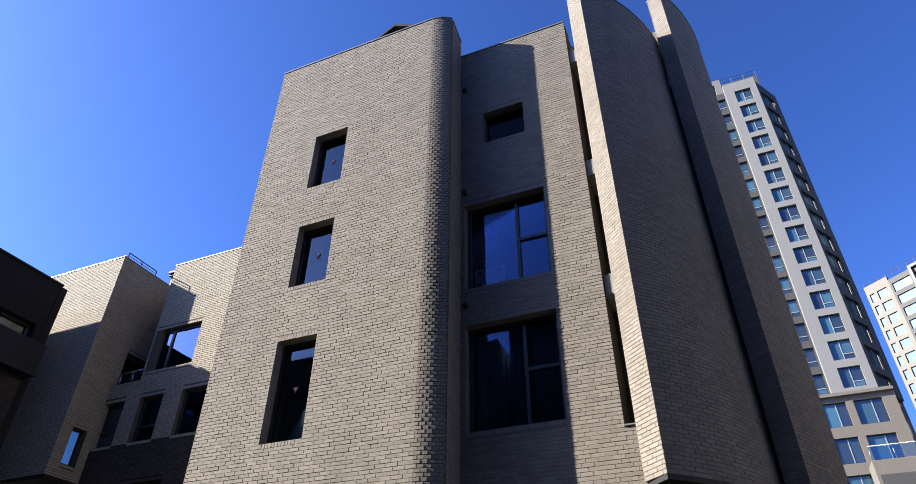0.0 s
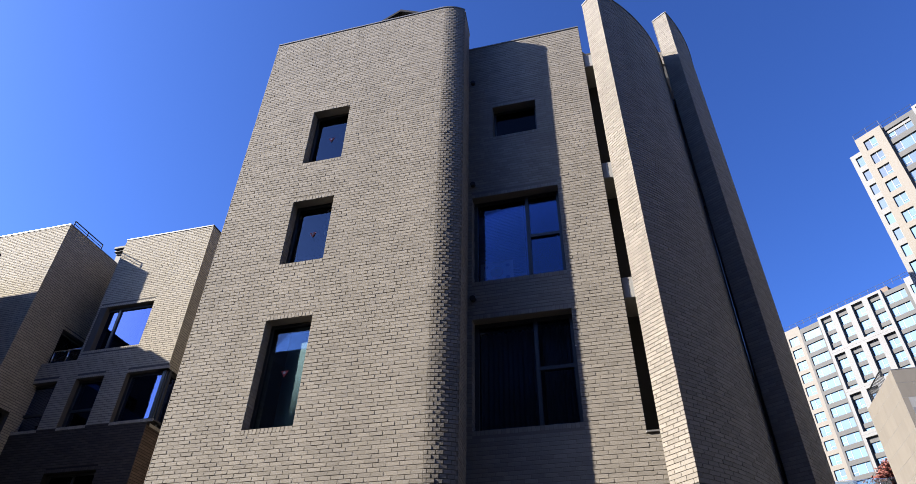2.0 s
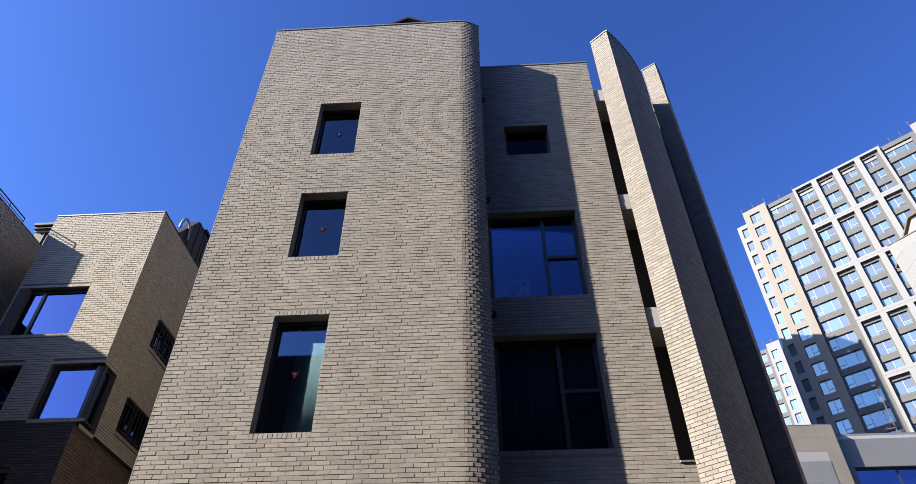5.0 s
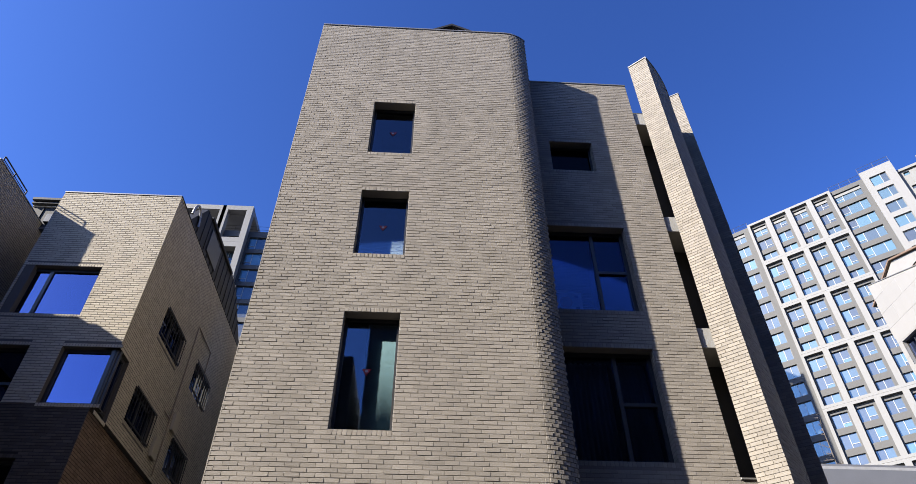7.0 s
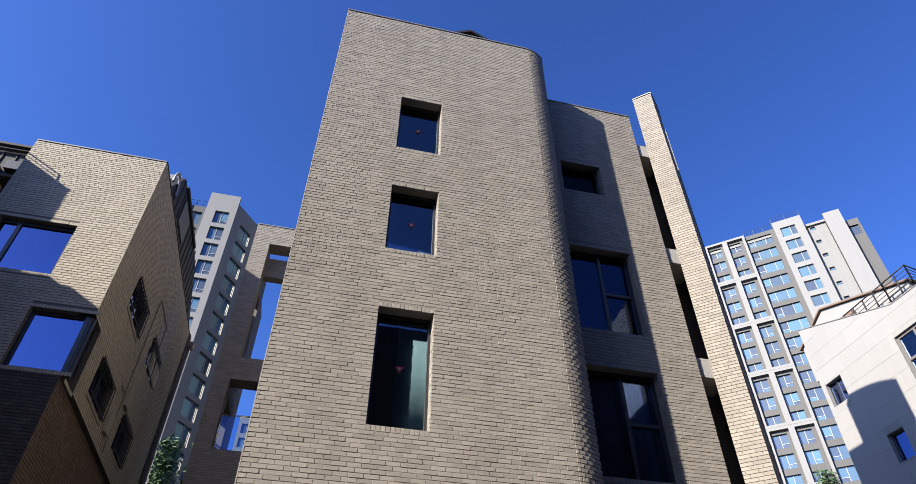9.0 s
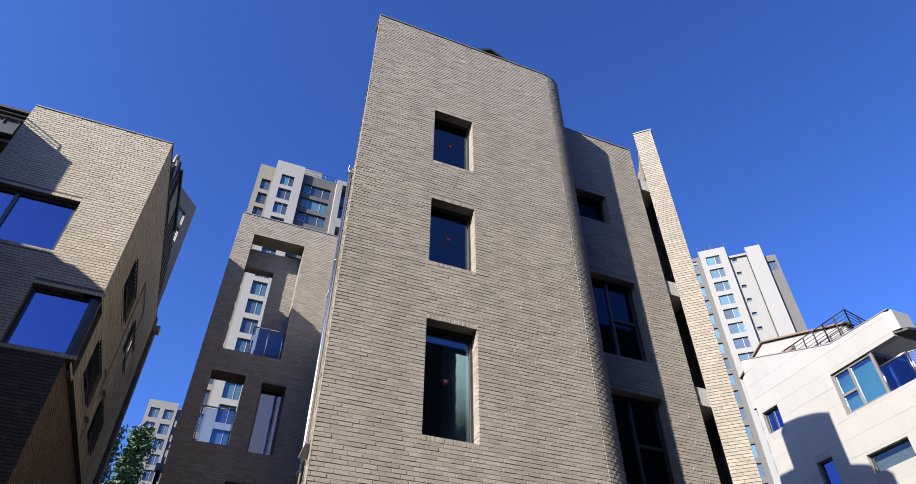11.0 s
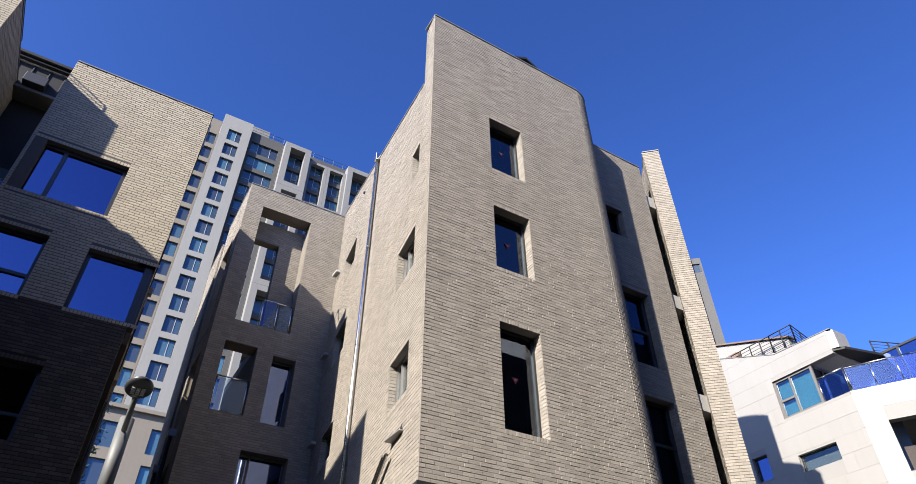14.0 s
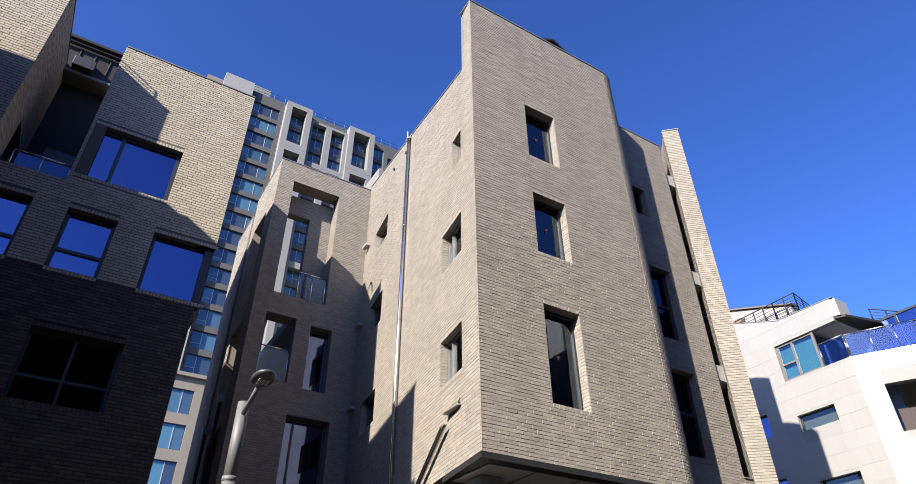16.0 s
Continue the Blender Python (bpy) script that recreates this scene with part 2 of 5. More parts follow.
def rod_bm(bm, a, b, r, sides=10, r2=None):
    a, b = Vector(a), Vector(b)
    q = (b - a).to_track_quat("Z", "Y").to_matrix().to_4x4()
    bmesh.ops.create_cone(bm, cap_ends=True, segments=sides, radius1=r, radius2=r if r2 is None else r2, depth=(b - a).length, matrix=Matrix.Translation((a + b) / 2) @ q)
    return bm


def rod(name, a, b, r, material, parent=None, sides=12, label="", r2=None):
    ob = part(name, rod_bm(bmesh.new(), a, b, r, sides, r2), material, parent, label)
    for p in ob.data.polygons:
        p.use_smooth = len(p.vertices) == 4
    return ob


class Path:
    """A line in plan, walked left to right as seen from outside; outward is to the right of the way."""

    def __init__(self, pts):
        self.p = [Vector((x, y)) for x, y in pts]
        self.u = [0.0]
        for a, b in zip(self.p, self.p[1:]):
            self.u.append(self.u[-1] + (b - a).length)
        self.length = self.u[-1]

    def seg(self, u):
        for i in range(len(self.p) - 1):
            if u <= self.u[i + 1] + 1e-9 or i == len(self.p) - 2:
                return i

    def at(self, u, d, z):
        i = self.seg(u)
        a, b = self.p[i], self.p[i + 1]
        t = (b - a).normalized()
        n = Vector((t.y, -t.x))
        if len(self.p) > 2:
            f = (u - self.u[i]) / max(1e-9, self.u[i + 1] - self.u[i])
            before = (self.p[i] - self.p[i - 1]).normalized() if i > 0 else t
            after = (self.p[i + 2] - self.p[i + 1]).normalized() if i + 2 < len(self.p) else t
            ta, tb = (before + t).normalized(), (t + after).normalized()
            tt = ta.lerp(tb, min(1, max(0, f))).normalized()
            n = Vector((tt.y, -tt.x))
        q = a + t * (u - self.u[i]) + n * d
        return (q.x, q.y, z)

    def matrix(self, u, d, z):
        i = self.seg(u)
        t = (self.p[i + 1] - self.p[i]).normalized()
        x, y, _ = self.at(u, d, 0)
        return Matrix(((t.x, -t.y, 0, x), (t.y, t.x, 0, y), (0, 0, 1, z), (0, 0, 0, 1)))


def flat(v):
    return v if callable(v) else (lambda u: v)


def wall(name, path, z0, top, holes, thick, material, parent, inner=None, front=-0.0048, label="", breaks=(), trim=0.014, start=None):
    """A wall with thickness along a path; holes (u0, u1, z0, z1) go through it."""
    zt = flat(top)
    us = {trim if start is None else start, path.length - trim, *path.u[1:-1], *breaks}
    zs = {z0}
    for h in holes:
        us |= {max(trim, h[0]), min(path.length - trim, h[1])}
        zs |= {h[2], h[3]}
    us = sorted(us)
    us = [u for i, u in enumerate(us) if i == 0 or u - us[i - 1] > 1e-4]
    low = min(zt(u) for u in us)
    zs = sorted(z for z in zs if z < low - 1e-3) + [None]
    verts, faces, idx, seen = [], [], [], {}

    def v(i, j, d):
        if (i, j, d) not in seen:
            seen[(i, j, d)] = len(verts)
            z = zt(us[i]) if zs[j] is None else zs[j]
            verts.append(path.at(us[i], d, z))
        return seen[(i, j, d)]

    def solid(i, j):
        if not (0 <= i < len(us) - 1 and 0 <= j < len(zs) - 1):
            return False
        um = (us[i] + us[i + 1]) / 2
        za, zb = zs[j], zt(um) if zs[j + 1] is None else zs[j + 1]
        zm = (za + zb) / 2
        return not any(h[0] < um < h[1] and h[2] < zm < h[3] for h in holes)

    F, B = front, -thick
    for i in range(len(us) - 1):
        for j in range(len(zs) - 1):
            if not solid(i, j):
                continue
            faces.append((v(i, j, F), v(i + 1, j, F), v(i + 1, j + 1, F), v(i, j + 1, F)))
            idx.append(0)
            faces.append((v(i + 1, j, B), v(i, j, B), v(i, j + 1, B), v(i + 1, j + 1, B)))
            idx.append(1)
            for ii, jj, e in ((i - 1, j, ((i, j), (i, j + 1))), (i + 1, j, ((i + 1, j + 1), (i + 1, j))), (i, j - 1, ((i + 1, j), (i, j))), (i, j + 1, ((i, j + 1), (i + 1, j + 1)))):
                if not solid(ii, jj):
                    (a, b), (c, d2) = e
                    faces.append((v(a, b, F), v(c, d2, F), v(c, d2, B), v(a, b, B)))
                    idx.append(0)
    return mesh_object(name, verts, faces, [material, inner or material], parent, idx=idx, label=label)


def brick_shape(path, u0, u1, za, zb, ztop0, ztop1, proud, back, ch, jit):
    """One brick: a block with a chamfered face, sides going back into the mortar."""
    a, b = min(zb, ztop0), min(zb, ztop1)
    dz0, dz1 = jit
    p = [path.at(u0, -back, za), path.at(u1, -back, za), path.at(u1, -back, b), path.at(u0, -back, a)]
    p += [path.at(u0, proud - ch, za), path.at(u1, proud - ch, za), path.at(u1, proud - ch, b), path.at(u0, proud - ch, a)]
    p += [path.at(u0 + ch, proud + dz0, za + ch), path.at(u1 - ch, proud + dz1, za + ch), path.at(u1 - ch, proud + dz1, b - ch), path.at(u0 + ch, proud + dz0, a - ch)]
    return p


BRICK_FACES = [(0, 1, 5, 4), (1, 2, 6, 5), (2, 3, 7, 6), (3, 0, 4, 7), (4, 5, 9, 8), (5, 6, 10, 9), (6, 7, 11, 10), (7, 4, 8, 11), (8, 9, 10, 11)]
LONG, COURSE, GAP = 0.212, 0.0695, 0.0112
OFFSETS = (0.0, 0.46, 0.12, 0.60, 0.25, 0.71, 0.05, 0.52)
FULL = {}


def lay_bricks(path, z0, top, holes, material, parent, rng, pitch=LONG, course=COURSE, gap=GAP, proud=0.0, back=0.013, chamfer=0.0026, rowlocks=True, single=None, name="brick", rough=0.0026, z_start=None, tooth=0.0, quoin=None):
    """Courses of bricks over a wall's face. Whole bricks between the heights `single` are objects of their own, up to 300; the rest is one mesh."""
    zt = flat(top)
    verts, faces = [], []
    zones = list(holes)
    tall = 0.092

    def put(u0, u1, za, zb, t0=1e9, t1=1e9):
        if u1 - u0 < 0.02 or min(zb, t0) - za < 0.012 or min(zb, t1) - za < 0.012:
            return
        k = len(verts)
        e = rng.uniform(-rough, rough)
        verts.extend(brick_shape(path, u0, u1, za, zb, t0, t1, proud + e, back, chamfer, (rng.uniform(-rough, rough) * 0.6, rng.uniform(-rough, rough) * 0.6)))
        faces.extend(tuple(k + i for i in f) for f in BRICK_FACES)

    if rowlocks:
        for h in holes:
            for za in (h[3], h[2] - tall):
                n = max(1, round((h[1] - h[0]) / COURSE))
                w = (h[1] - h[0]) / n
                for i in range(n):
                    put(h[0] + i * w + gap * 0.4, h[0] + (i + 1) * w - gap * 0.4, za + gap * 0.4, za + tall - gap * 0.4)
            zones.append((h[0], h[1], h[2] - tall, h[3] + tall))
    count, row = 0, 0
    z = z0 if z_start is None else z_start
    peak = max(zt(u) for u in (0, path.length / 2, path.length))
    key = (material.name, pitch, course)
    while z < peak:
        za, zb = z + gap / 2, z + course - gap / 2
        zm = (za + zb) / 2
        blocked = sorted((h[0], h[1]) for h in zones if h[2] - 1e-3 < zb and h[3] + 1e-3 > za and not (zb <= h[2] + 1e-3 or za >= h[3] - 1e-3))
        free, at = [], 0.0
        for a, b in blocked:
            if a > at:
                free.append((at, a))
            at = max(at, b)
        end = path.length - (tooth if row % 2 else 0.0)
        if at < end:
            free.append((at, end))
        off = (OFFSETS[row % 8] + rng.uniform(-0.03, 0.03)) * pitch
        if quoin is not None:
            for a, b in [f for f in free if f[1] > quoin]:
                free.remove((a, b))
                free.append((a, quoin))
                half = 0.118
                k = quoin + (half / 2 if row % 2 else 0.0)
                edges = [quoin] + [e for e in [k + half * j for j in range(1 if row % 2 == 0 else 0, 40)] if quoin + 0.03 < e < b - 0.03] + [b]
                # each piece stays turned towards the flat face, so that it steps back behind the one before
                for e0, e1 in zip(edges, edges[1:]):
                    m, n = Vector(path.at((e0 + e1) / 2, 0.006, 0)[:2]), Vector(path.at(e1, 0, 0)[:2]) - Vector(path.at(e0, 0, 0)[:2])
                    turn = math.atan2(n.y, n.x) * 0.86
                    d = Vector((math.cos(turn), math.sin(turn))) * (e1 - e0) / 2
                    chord = Path([tuple(m - d), tuple(m + d)])
                    at_ = len(verts)
                    verts.extend(brick_shape(chord, 0.006, e1 - e0 - 0.006, za, zb, zt(e0), zt(e1), rng.uniform(-rough, rough), 0.03, chamfer, (0, 0)))
                    faces.extend(tuple(at_ + i for i in f) for f in BRICK_FACES)
        up = gap * 0.7
        for a, b in free:
            i0 = math.ceil((a + 0.05 - off) / pitch)
            joints = [off + i * pitch for i in range(i0, i0 + int((b - a) / pitch) + 2) if off + i * pitch < b - 0.05]
            for u0, u1 in zip([a] + joints, joints + [b]):
                c0, c1 = u0, u1
                g0 = 0.0 if u0 == a else up / 2
                g1 = 0.0 if u1 == b else up / 2
                t0, t1 = zt(c0), zt(c1)
                whole = g0 > 0 and g1 > 0 and min(t0, t1) > zb
                if single and whole and single[0] < zm < single[1] and count < 300 and len(path.p) == 2:
                    if key not in FULL:
                        flat_path = Path([(0, 0), (pitch, 0)])
                        me = bpy.data.meshes.new(name)
                        me.from_pydata(brick_shape(flat_path, up / 2, pitch - up / 2, gap / 2, course - gap / 2, 9, 9, 0, back, chamfer, (0, 0)), [], BRICK_FACES)
                        me.materials.append(material)
                        FULL[key] = me
                    ob = new(name, FULL[key])
                    attach(ob, parent)
                    ob.matrix_basis = path.matrix(u0, proud + rng.uniform(-rough, rough), z)
                    count += 1
                else:
                    put(c0 + g0, c1 - g1, za, zb, t0, t1)
        z += course
        row += 1
    ob = mesh_object(name + "work", verts, faces, material, parent)
    return tagged(ob, kind="stuff")


def reveal_bricks(path, holes, depth, material, parent, rng, lintel=None):
    """Bricks returning into the sides of each opening, a plain soffit under its head and a sill."""
    for u0, u1, za, zb in holes:
        a, b = Vector(path.at(u0, -0.012, 0)[:2]), Vector(path.at(u0, -depth, 0)[:2])
        lay_bricks(Path([tuple(a), tuple(b)]), za, zb, [], material, parent, rng, rowlocks=False, proud=0.006, back=0.004)
        a, b = Vector(path.at(u1, -depth, 0)[:2]), Vector(path.at(u1, -0.012, 0)[:2])
        lay_bricks(Path([tuple(a), tuple(b)]), za, zb, [], material, parent, rng, rowlocks=False, proud=0.006, back=0.004)


def frame_mesh(name, w, h, gaps, deep, fw):
    """A flat frame in one piece: a board w x h with rectangular gaps through it; inner bars take the second material."""
    xs = sorted({0.0, w, *(g[0] for g in gaps), *(g[1] for g in gaps)})
    zs = sorted({0.0, h, *(g[2] for g in gaps), *(g[3] for g in gaps)})
    verts, faces, idx, seen = [], [], [], {}

    def v(i, j, k):
        if (i, j, k) not in seen:
            seen[(i, j, k)] = len(verts)
            verts.append((xs[i], k * deep, zs[j]))
        return seen[(i, j, k)]

    def solid(i, j):
        if not (0 <= i < len(xs) - 1 and 0 <= j < len(zs) - 1):
            return False
        x, z = (xs[i] + xs[i + 1]) / 2, (zs[j] + zs[j + 1]) / 2
        return not any(g[0] < x < g[1] and g[2] < z < g[3] for g in gaps)

    for i in range(len(xs) - 1):
        for j in range(len(zs) - 1):
            if not solid(i, j):
                continue
            x, z = (xs[i] + xs[i + 1]) / 2, (zs[j] + zs[j + 1]) / 2
            m = 0 if min(x, w - x) < fw or min(z, h - z) < fw else 1
            new_faces = [(v(i, j, 0), v(i + 1, j, 0), v(i + 1, j + 1, 0), v(i, j + 1, 0)), (v(i + 1, j, 1), v(i, j, 1), v(i, j + 1, 1), v(i + 1, j + 1, 1))]
            for ii, jj, (a, b) in ((i - 1, j, ((i, j), (i, j + 1))), (i + 1, j, ((i + 1, j + 1), (i + 1, j))), (i, j - 1, ((i + 1, j), (i, j))), (i, j + 1, ((i, j + 1), (i + 1, j + 1)))):
                if not solid(ii, jj):
                    new_faces.append((v(*a, 0), v(*b, 0), v(*b, 1), v(*a, 1)))
            faces += new_faces
            idx += [m] * len(new_faces)
    me = bpy.data.meshes.new(name)
    me.from_pydata(verts, [], faces)
    me.update()
    me.polygons.foreach_set("material_index", idx)
    return me


WINDOWS = {}


def window_meshes(w, h, bars, fw, glass_mat, frame_mat, deep, bar_mat):
    """Frame (outer ring and bars) and panes for an opening w x h; x across, y inward, z up."""
    key = (round(w, 3), round(h, 3), tuple(bars), fw, glass_mat.name, frame_mat.name, deep, bar_mat.name)
    if key in WINDOWS:
        return WINDOWS[key]
    cells = [(fw, w - fw, fw, h - fw)]
    for kind, at, lo, hi in bars:       # ("v", x, z0, z1) or ("h", z, x0, x1), as shares of the opening
        hw = fw * 0.45
        if kind == "v":
            x = at * w
            cells = [c for q in cells for c in (((q[0], x - hw, q[2], q[3]), (x + hw, q[1], q[2], q[3])) if q[0] < x < q[1] and lo * h < (q[2] + q[3]) / 2 < hi * h else (q,))]
        else:
            z = at * h
            cells = [c for q in cells for c in (((q[0], q[1], q[2], z - hw), (q[0], q[1], z + hw, q[3])) if q[2] < z < q[3] and lo * w < (q[0] + q[1]) / 2 < hi * w else (q,))]
    frame_me = frame_mesh("window", w, h, cells, deep, fw)
    frame_me.materials.append(frame_mat)
    frame_me.materials.append(bar_mat)
    panes = []
    for a, b, c, d in cells:
        pm = bmesh.new()
        box_bm(pm, (a - 0.004, deep * 0.45, c - 0.004), (b + 0.004, deep * 0.45 + 0.012, d + 0.004))
        me = bpy.data.meshes.new("pane")
        pm.to_mesh(me)
        pm.free()
        me.materials.append(glass_mat)
        panes.append(me)
    WINDOWS[key] = (frame_me, panes)
    return WINDOWS[key]


def window(path, hole, parent, depth=0.2, bars=(), fw=0.055, glass_mat=None, frame_mat=None, deep=0.09, label="", bar_mat=None):
    u0, u1, za, zb = hole
    fr, panes = window_meshes(u1 - u0, zb - za, tuple(bars), fw, glass_mat or M["glass"], frame_mat or M["frame"], deep, bar_mat or frame_mat or M["frame"])
    mat4 = path.matrix(u0, -depth, za)
    ob = new("window", fr)
    attach(ob, parent)
    ob.matrix_basis = mat4
    if label:
        tagged(ob, label)
    WORLD_OF[ob.name] = mat4
    for me in panes:
        pn = new("pane", me)
        pn.parent = ob
        pn.visible_shadow = False
    return ob


def cap(name, path, z, parent, wide=0.36, over=0.018, high=0.034, material=None, label=""):
    """A metal flashing that runs along a wall's top; z may be a function of the way."""
    zt = flat(z)
    verts, faces = [], []
    for u in path.u:
        zz = zt(u)
        verts += [path.at(u, over, zz), path.at(u, -wide, zz), path.at(u, -wide, zz + high), path.at(u, over, zz + high)]
    for i in range(len(path.u) - 1):
        k = i * 4
        for a, b in ((0, 1), (1, 2), (2, 3), (3, 0)):
            faces.append((k + b, k + a, k + 4 + a, k + 4 + b))
    k = (len(path.u) - 1) * 4
    faces += [(0, 1, 2, 3), (k + 3, k + 2, k + 1, k)]
    return mesh_object(name, verts, faces, material or M["cap"], parent, label=label)


def slab(name, pts, z0, z1, material, parent=None, label=""):
    bm = bmesh.new()
    f = bm.faces.new([bm.verts.new((x, y, z0)) for x, y in pts])
    r = bmesh.ops.extrude_face_region(bm, geom=[f])
    bmesh.ops.translate(bm, vec=(0, 0, z1 - z0), verts=[g for g in r["geom"] if isinstance(g, bmesh.types.BMVert)])
    bmesh.ops.recalc_face_normals(bm, faces=bm.faces)
    return part(name, bm, material, parent, label)


def arc_path(start, heading, rate, length, steps=18):
    """Points along a line whose heading (degrees) turns by `rate` degrees a metre."""
    pts, (x, y) = [start], start
    for i in range(steps):
        h = radians(heading + rate * length * (i + 0.5) / steps)
        x, y = x + math.cos(h) * length / steps, y + math.sin(h) * length / steps
        pts.append((x, y))
    return pts


RNG = random.Random(7)


# ---- ground ----
tagged(mesh_object("ground", [(-900, -900, GROUND), (900, -900, GROUND), (900, 900, GROUND), (-900, 900, GROUND)], [(0, 1, 2, 3)], M["asphalt"]), "worn grey paving of street and yards", "ground", kind="structure")

# ---- the main brick house ----
TOP = 16.17
house = thing("brick_house", (-6, 12, GROUND), "five-storey taupe brick house with rounded corner and curved fins", "house")
CORNER = (-9.2, 8.6)
front = Path([CORNER, (-4.55, 8.6)] + [(-4.55 + 0.92 * math.sin(radians(a)), 8.6 + 0.92 * (1 - math.cos(radians(a)))) for a in (5, 10, 15, 20, 25, 30, 35, 39)])
FX = CORNER[0]
front_holes = [(-7.62 - FX, -6.69 - FX, 11.25, 12.97), (-7.62 - FX, -6.69 - FX, 8.47, 10.10), (-7.62 - FX, -6.69 - FX, 5.11, 7.19)]
front_wall = wall("front_wall", front, 3.98, TOP, front_holes, 0.5, M["mortar"], house, M["deep_shade"], start=0.09)
reveal_bricks(front, front_holes, 0.21, M["brick"], front_wall, RNG)
for i, h in enumerate(front_holes):
    w = window(front, h, house, 0.21, fw=0.05, glass_mat=M["glass_clear"], label="fixed window in slim black frame")
    # a red triangular rescue mark stuck on the pane
    cx, cz = (h[1] - h[0]) * (0.5 if i < 2 else 0.48), (h[3] - h[2]) * 0.52
    s = 0.075
    bm = bmesh.new()
    tri = [bm.verts.new((cx + a * s, d, cz + b * s)) for d in (-0.004, 0.0) for a, b in ((-1, 0.75), (1, 0.75), (0, -0.95))]
    bm.faces.new(tri[:3])
    bm.faces.new(tri[5:2:-1])
    for a in range(3):
        bm.faces.new((tri[a], tri[a + 3], tri[(a + 1) % 3 + 3], tri[(a + 1) % 3]))
    st = part("sticker", bm, M["red"], None, "red triangular rescue mark")
    st.parent = w
    st.location = (0, 0.03, 0)
    bm = bmesh.new()
    bmesh.ops.create_cone(bm, cap_ends=True, segments=16, radius1=0.024, radius2=0.024, depth=0.004, matrix=Matrix.Translation((cx, -0.007, cz + 0.018)) @ Matrix.Rotation(radians(90), 4, "X"))
    dot = part("print", bm, M["white_print"], None, "white disc and bar on the mark")
    dot.parent = w
    dot.location = (0, 0.03, 0)
# blind behind the middle window, counter things behind the top one
bm = bmesh.new()
for k in range(46):
    z = 8.5 + k * 0.035
    box_bm(bm, (-7.6, 8.885, z), (-6.72, 8.895, z + 0.024), None)
part("window_blind", bm, M["blind"], house, "pale horizontal slat blind")
for z0, z1, x0, x1 in ((5.13, 7.12, -7.22, -6.72), (11.28, 12.2, -7.58, -6.72)):
    vs, fs = [], []
    for i in range(41):
        x = x0 + (x1 - x0) * i / 40
        y = 8.885 + 0.0006 * math.sin(i * 0.43)
        vs += [(x, y, z0), (x, y, z1), (x, y + 0.006, z1), (x, y + 0.006, z0)]
    for i in range(40):
        for a, b in ((0, 1), (1, 2), (2, 3), (3, 0)):
            fs.append((4 * i + a, 4 * i + b, 4 * i + 4 + b, 4 * i + 4 + a))
    tagged(mesh_object("curtain", vs, fs, M["teal_sheer"] if z0 < 9 else M["blind"], house, smooth=True), "pale sheer curtain behind the pane")
cap("parapet_flashing", front, TOP, house, wide=0.52)

# west side wall, slightly askew, its top rising to the back
BACK = (-7.954, 17.5)
side = Path([BACK, CORNER])
SY = side.length / (BACK[1] - CORNER[1])


def su(y):
    return (BACK[1] - y) * SY


def side_top(u):
    y = BACK[1] - u / SY
    return TOP if y < 9.18 else 13.93 + (y - 9.2) * 0.318


side_holes = [(su(9.79), su(9.3), 10.97, 11.90), (su(10.40), su(9.32), 8.40, 9.42), (su(10.42), su(9.34), 5.75, 6.73),
              (su(16.30), su(14.98), 12.62, 13.52), (su(16.25), su(15.0), 9.62, 10.65), (su(16.28), su(15.02), 6.65, 7.56)]
side_wall = wall("side_wall", side, 4.0, side_top, side_holes, 0.4, M["mortar"], house, M["deep_shade"], breaks=(su(9.181), su(9.179)), trim=0.07)
reveal_bricks(side, side_holes, 0.15, M["brick"], side_wall, RNG)
for h in side_holes:
    m4 = side.matrix(h[0], -0.36, h[2])
    # sheet added behind each side pane to give the glass a teal tone
    back = block("curtain", (0.0, 0.0, 0.0), (h[1] - h[0], 0.02, h[3] - h[2]), M["teal_sheer"], None, 0.0, "teal sheet added behind the side pane to tint it")
    attach(back, house)
    back.matrix_basis = m4
    window(side, h, house, 0.15, bars=(("v", 0.25, 0, 1),) if h[2] < 9.5 and h[0] > 5 else (), fw=0.045, frame_mat=M["grey_frame"], label="small side window in grey frame")
cap("side_flashing", Path([BACK, side.at(su(9.2), 0, 0)[:2]]), lambda u: side_top(min(u, su(9.21))), house, wide=0.45)

# recessed right facade
RX = -4.45
right = Path([(RX, 9.6), (-1.2, 9.6)])
right_holes = [(-3.48 - RX, -2.45 - RX, 12.08, 13.09), (-3.97 - RX, -2.14 - RX, 8.12, 10.29), (-3.96 - RX, -2.13 - RX, 5.16, 7.28)]
right_wall = wall("right_wall", right, 3.98, 15.54, right_holes, 0.5, M["mortar"], house, M["deep_shade"])
reveal_bricks(right, right_holes, 0.2, M["brick"], right_wall, RNG)
window(right, right_holes[0], house, 0.2, fw=0.05, glass_mat=M["glass_dark"], label="small square window in black frame")
for h in right_holes[1:]:
    window(right, h, house, 0.2, bars=(("v", 0.62, 0, 1), ("h", 0.5 if h[2] > 8 else 0.52, 0.62, 1)), fw=0.075, glass_mat=M["glass_navy"], label="large black-framed window with opening side light")
cap("right_flashing", right, 15.54, house, wide=0.52)
returning = Path([(-3.985, 8.86), (-4.05, 9.595)])
return_wall = wall("return_wall", returning, 3.98, TOP, [], 0.4, M["mortar"], house, trim=0.0)
cap("return_flashing", returning, TOP, house, wide=0.42)
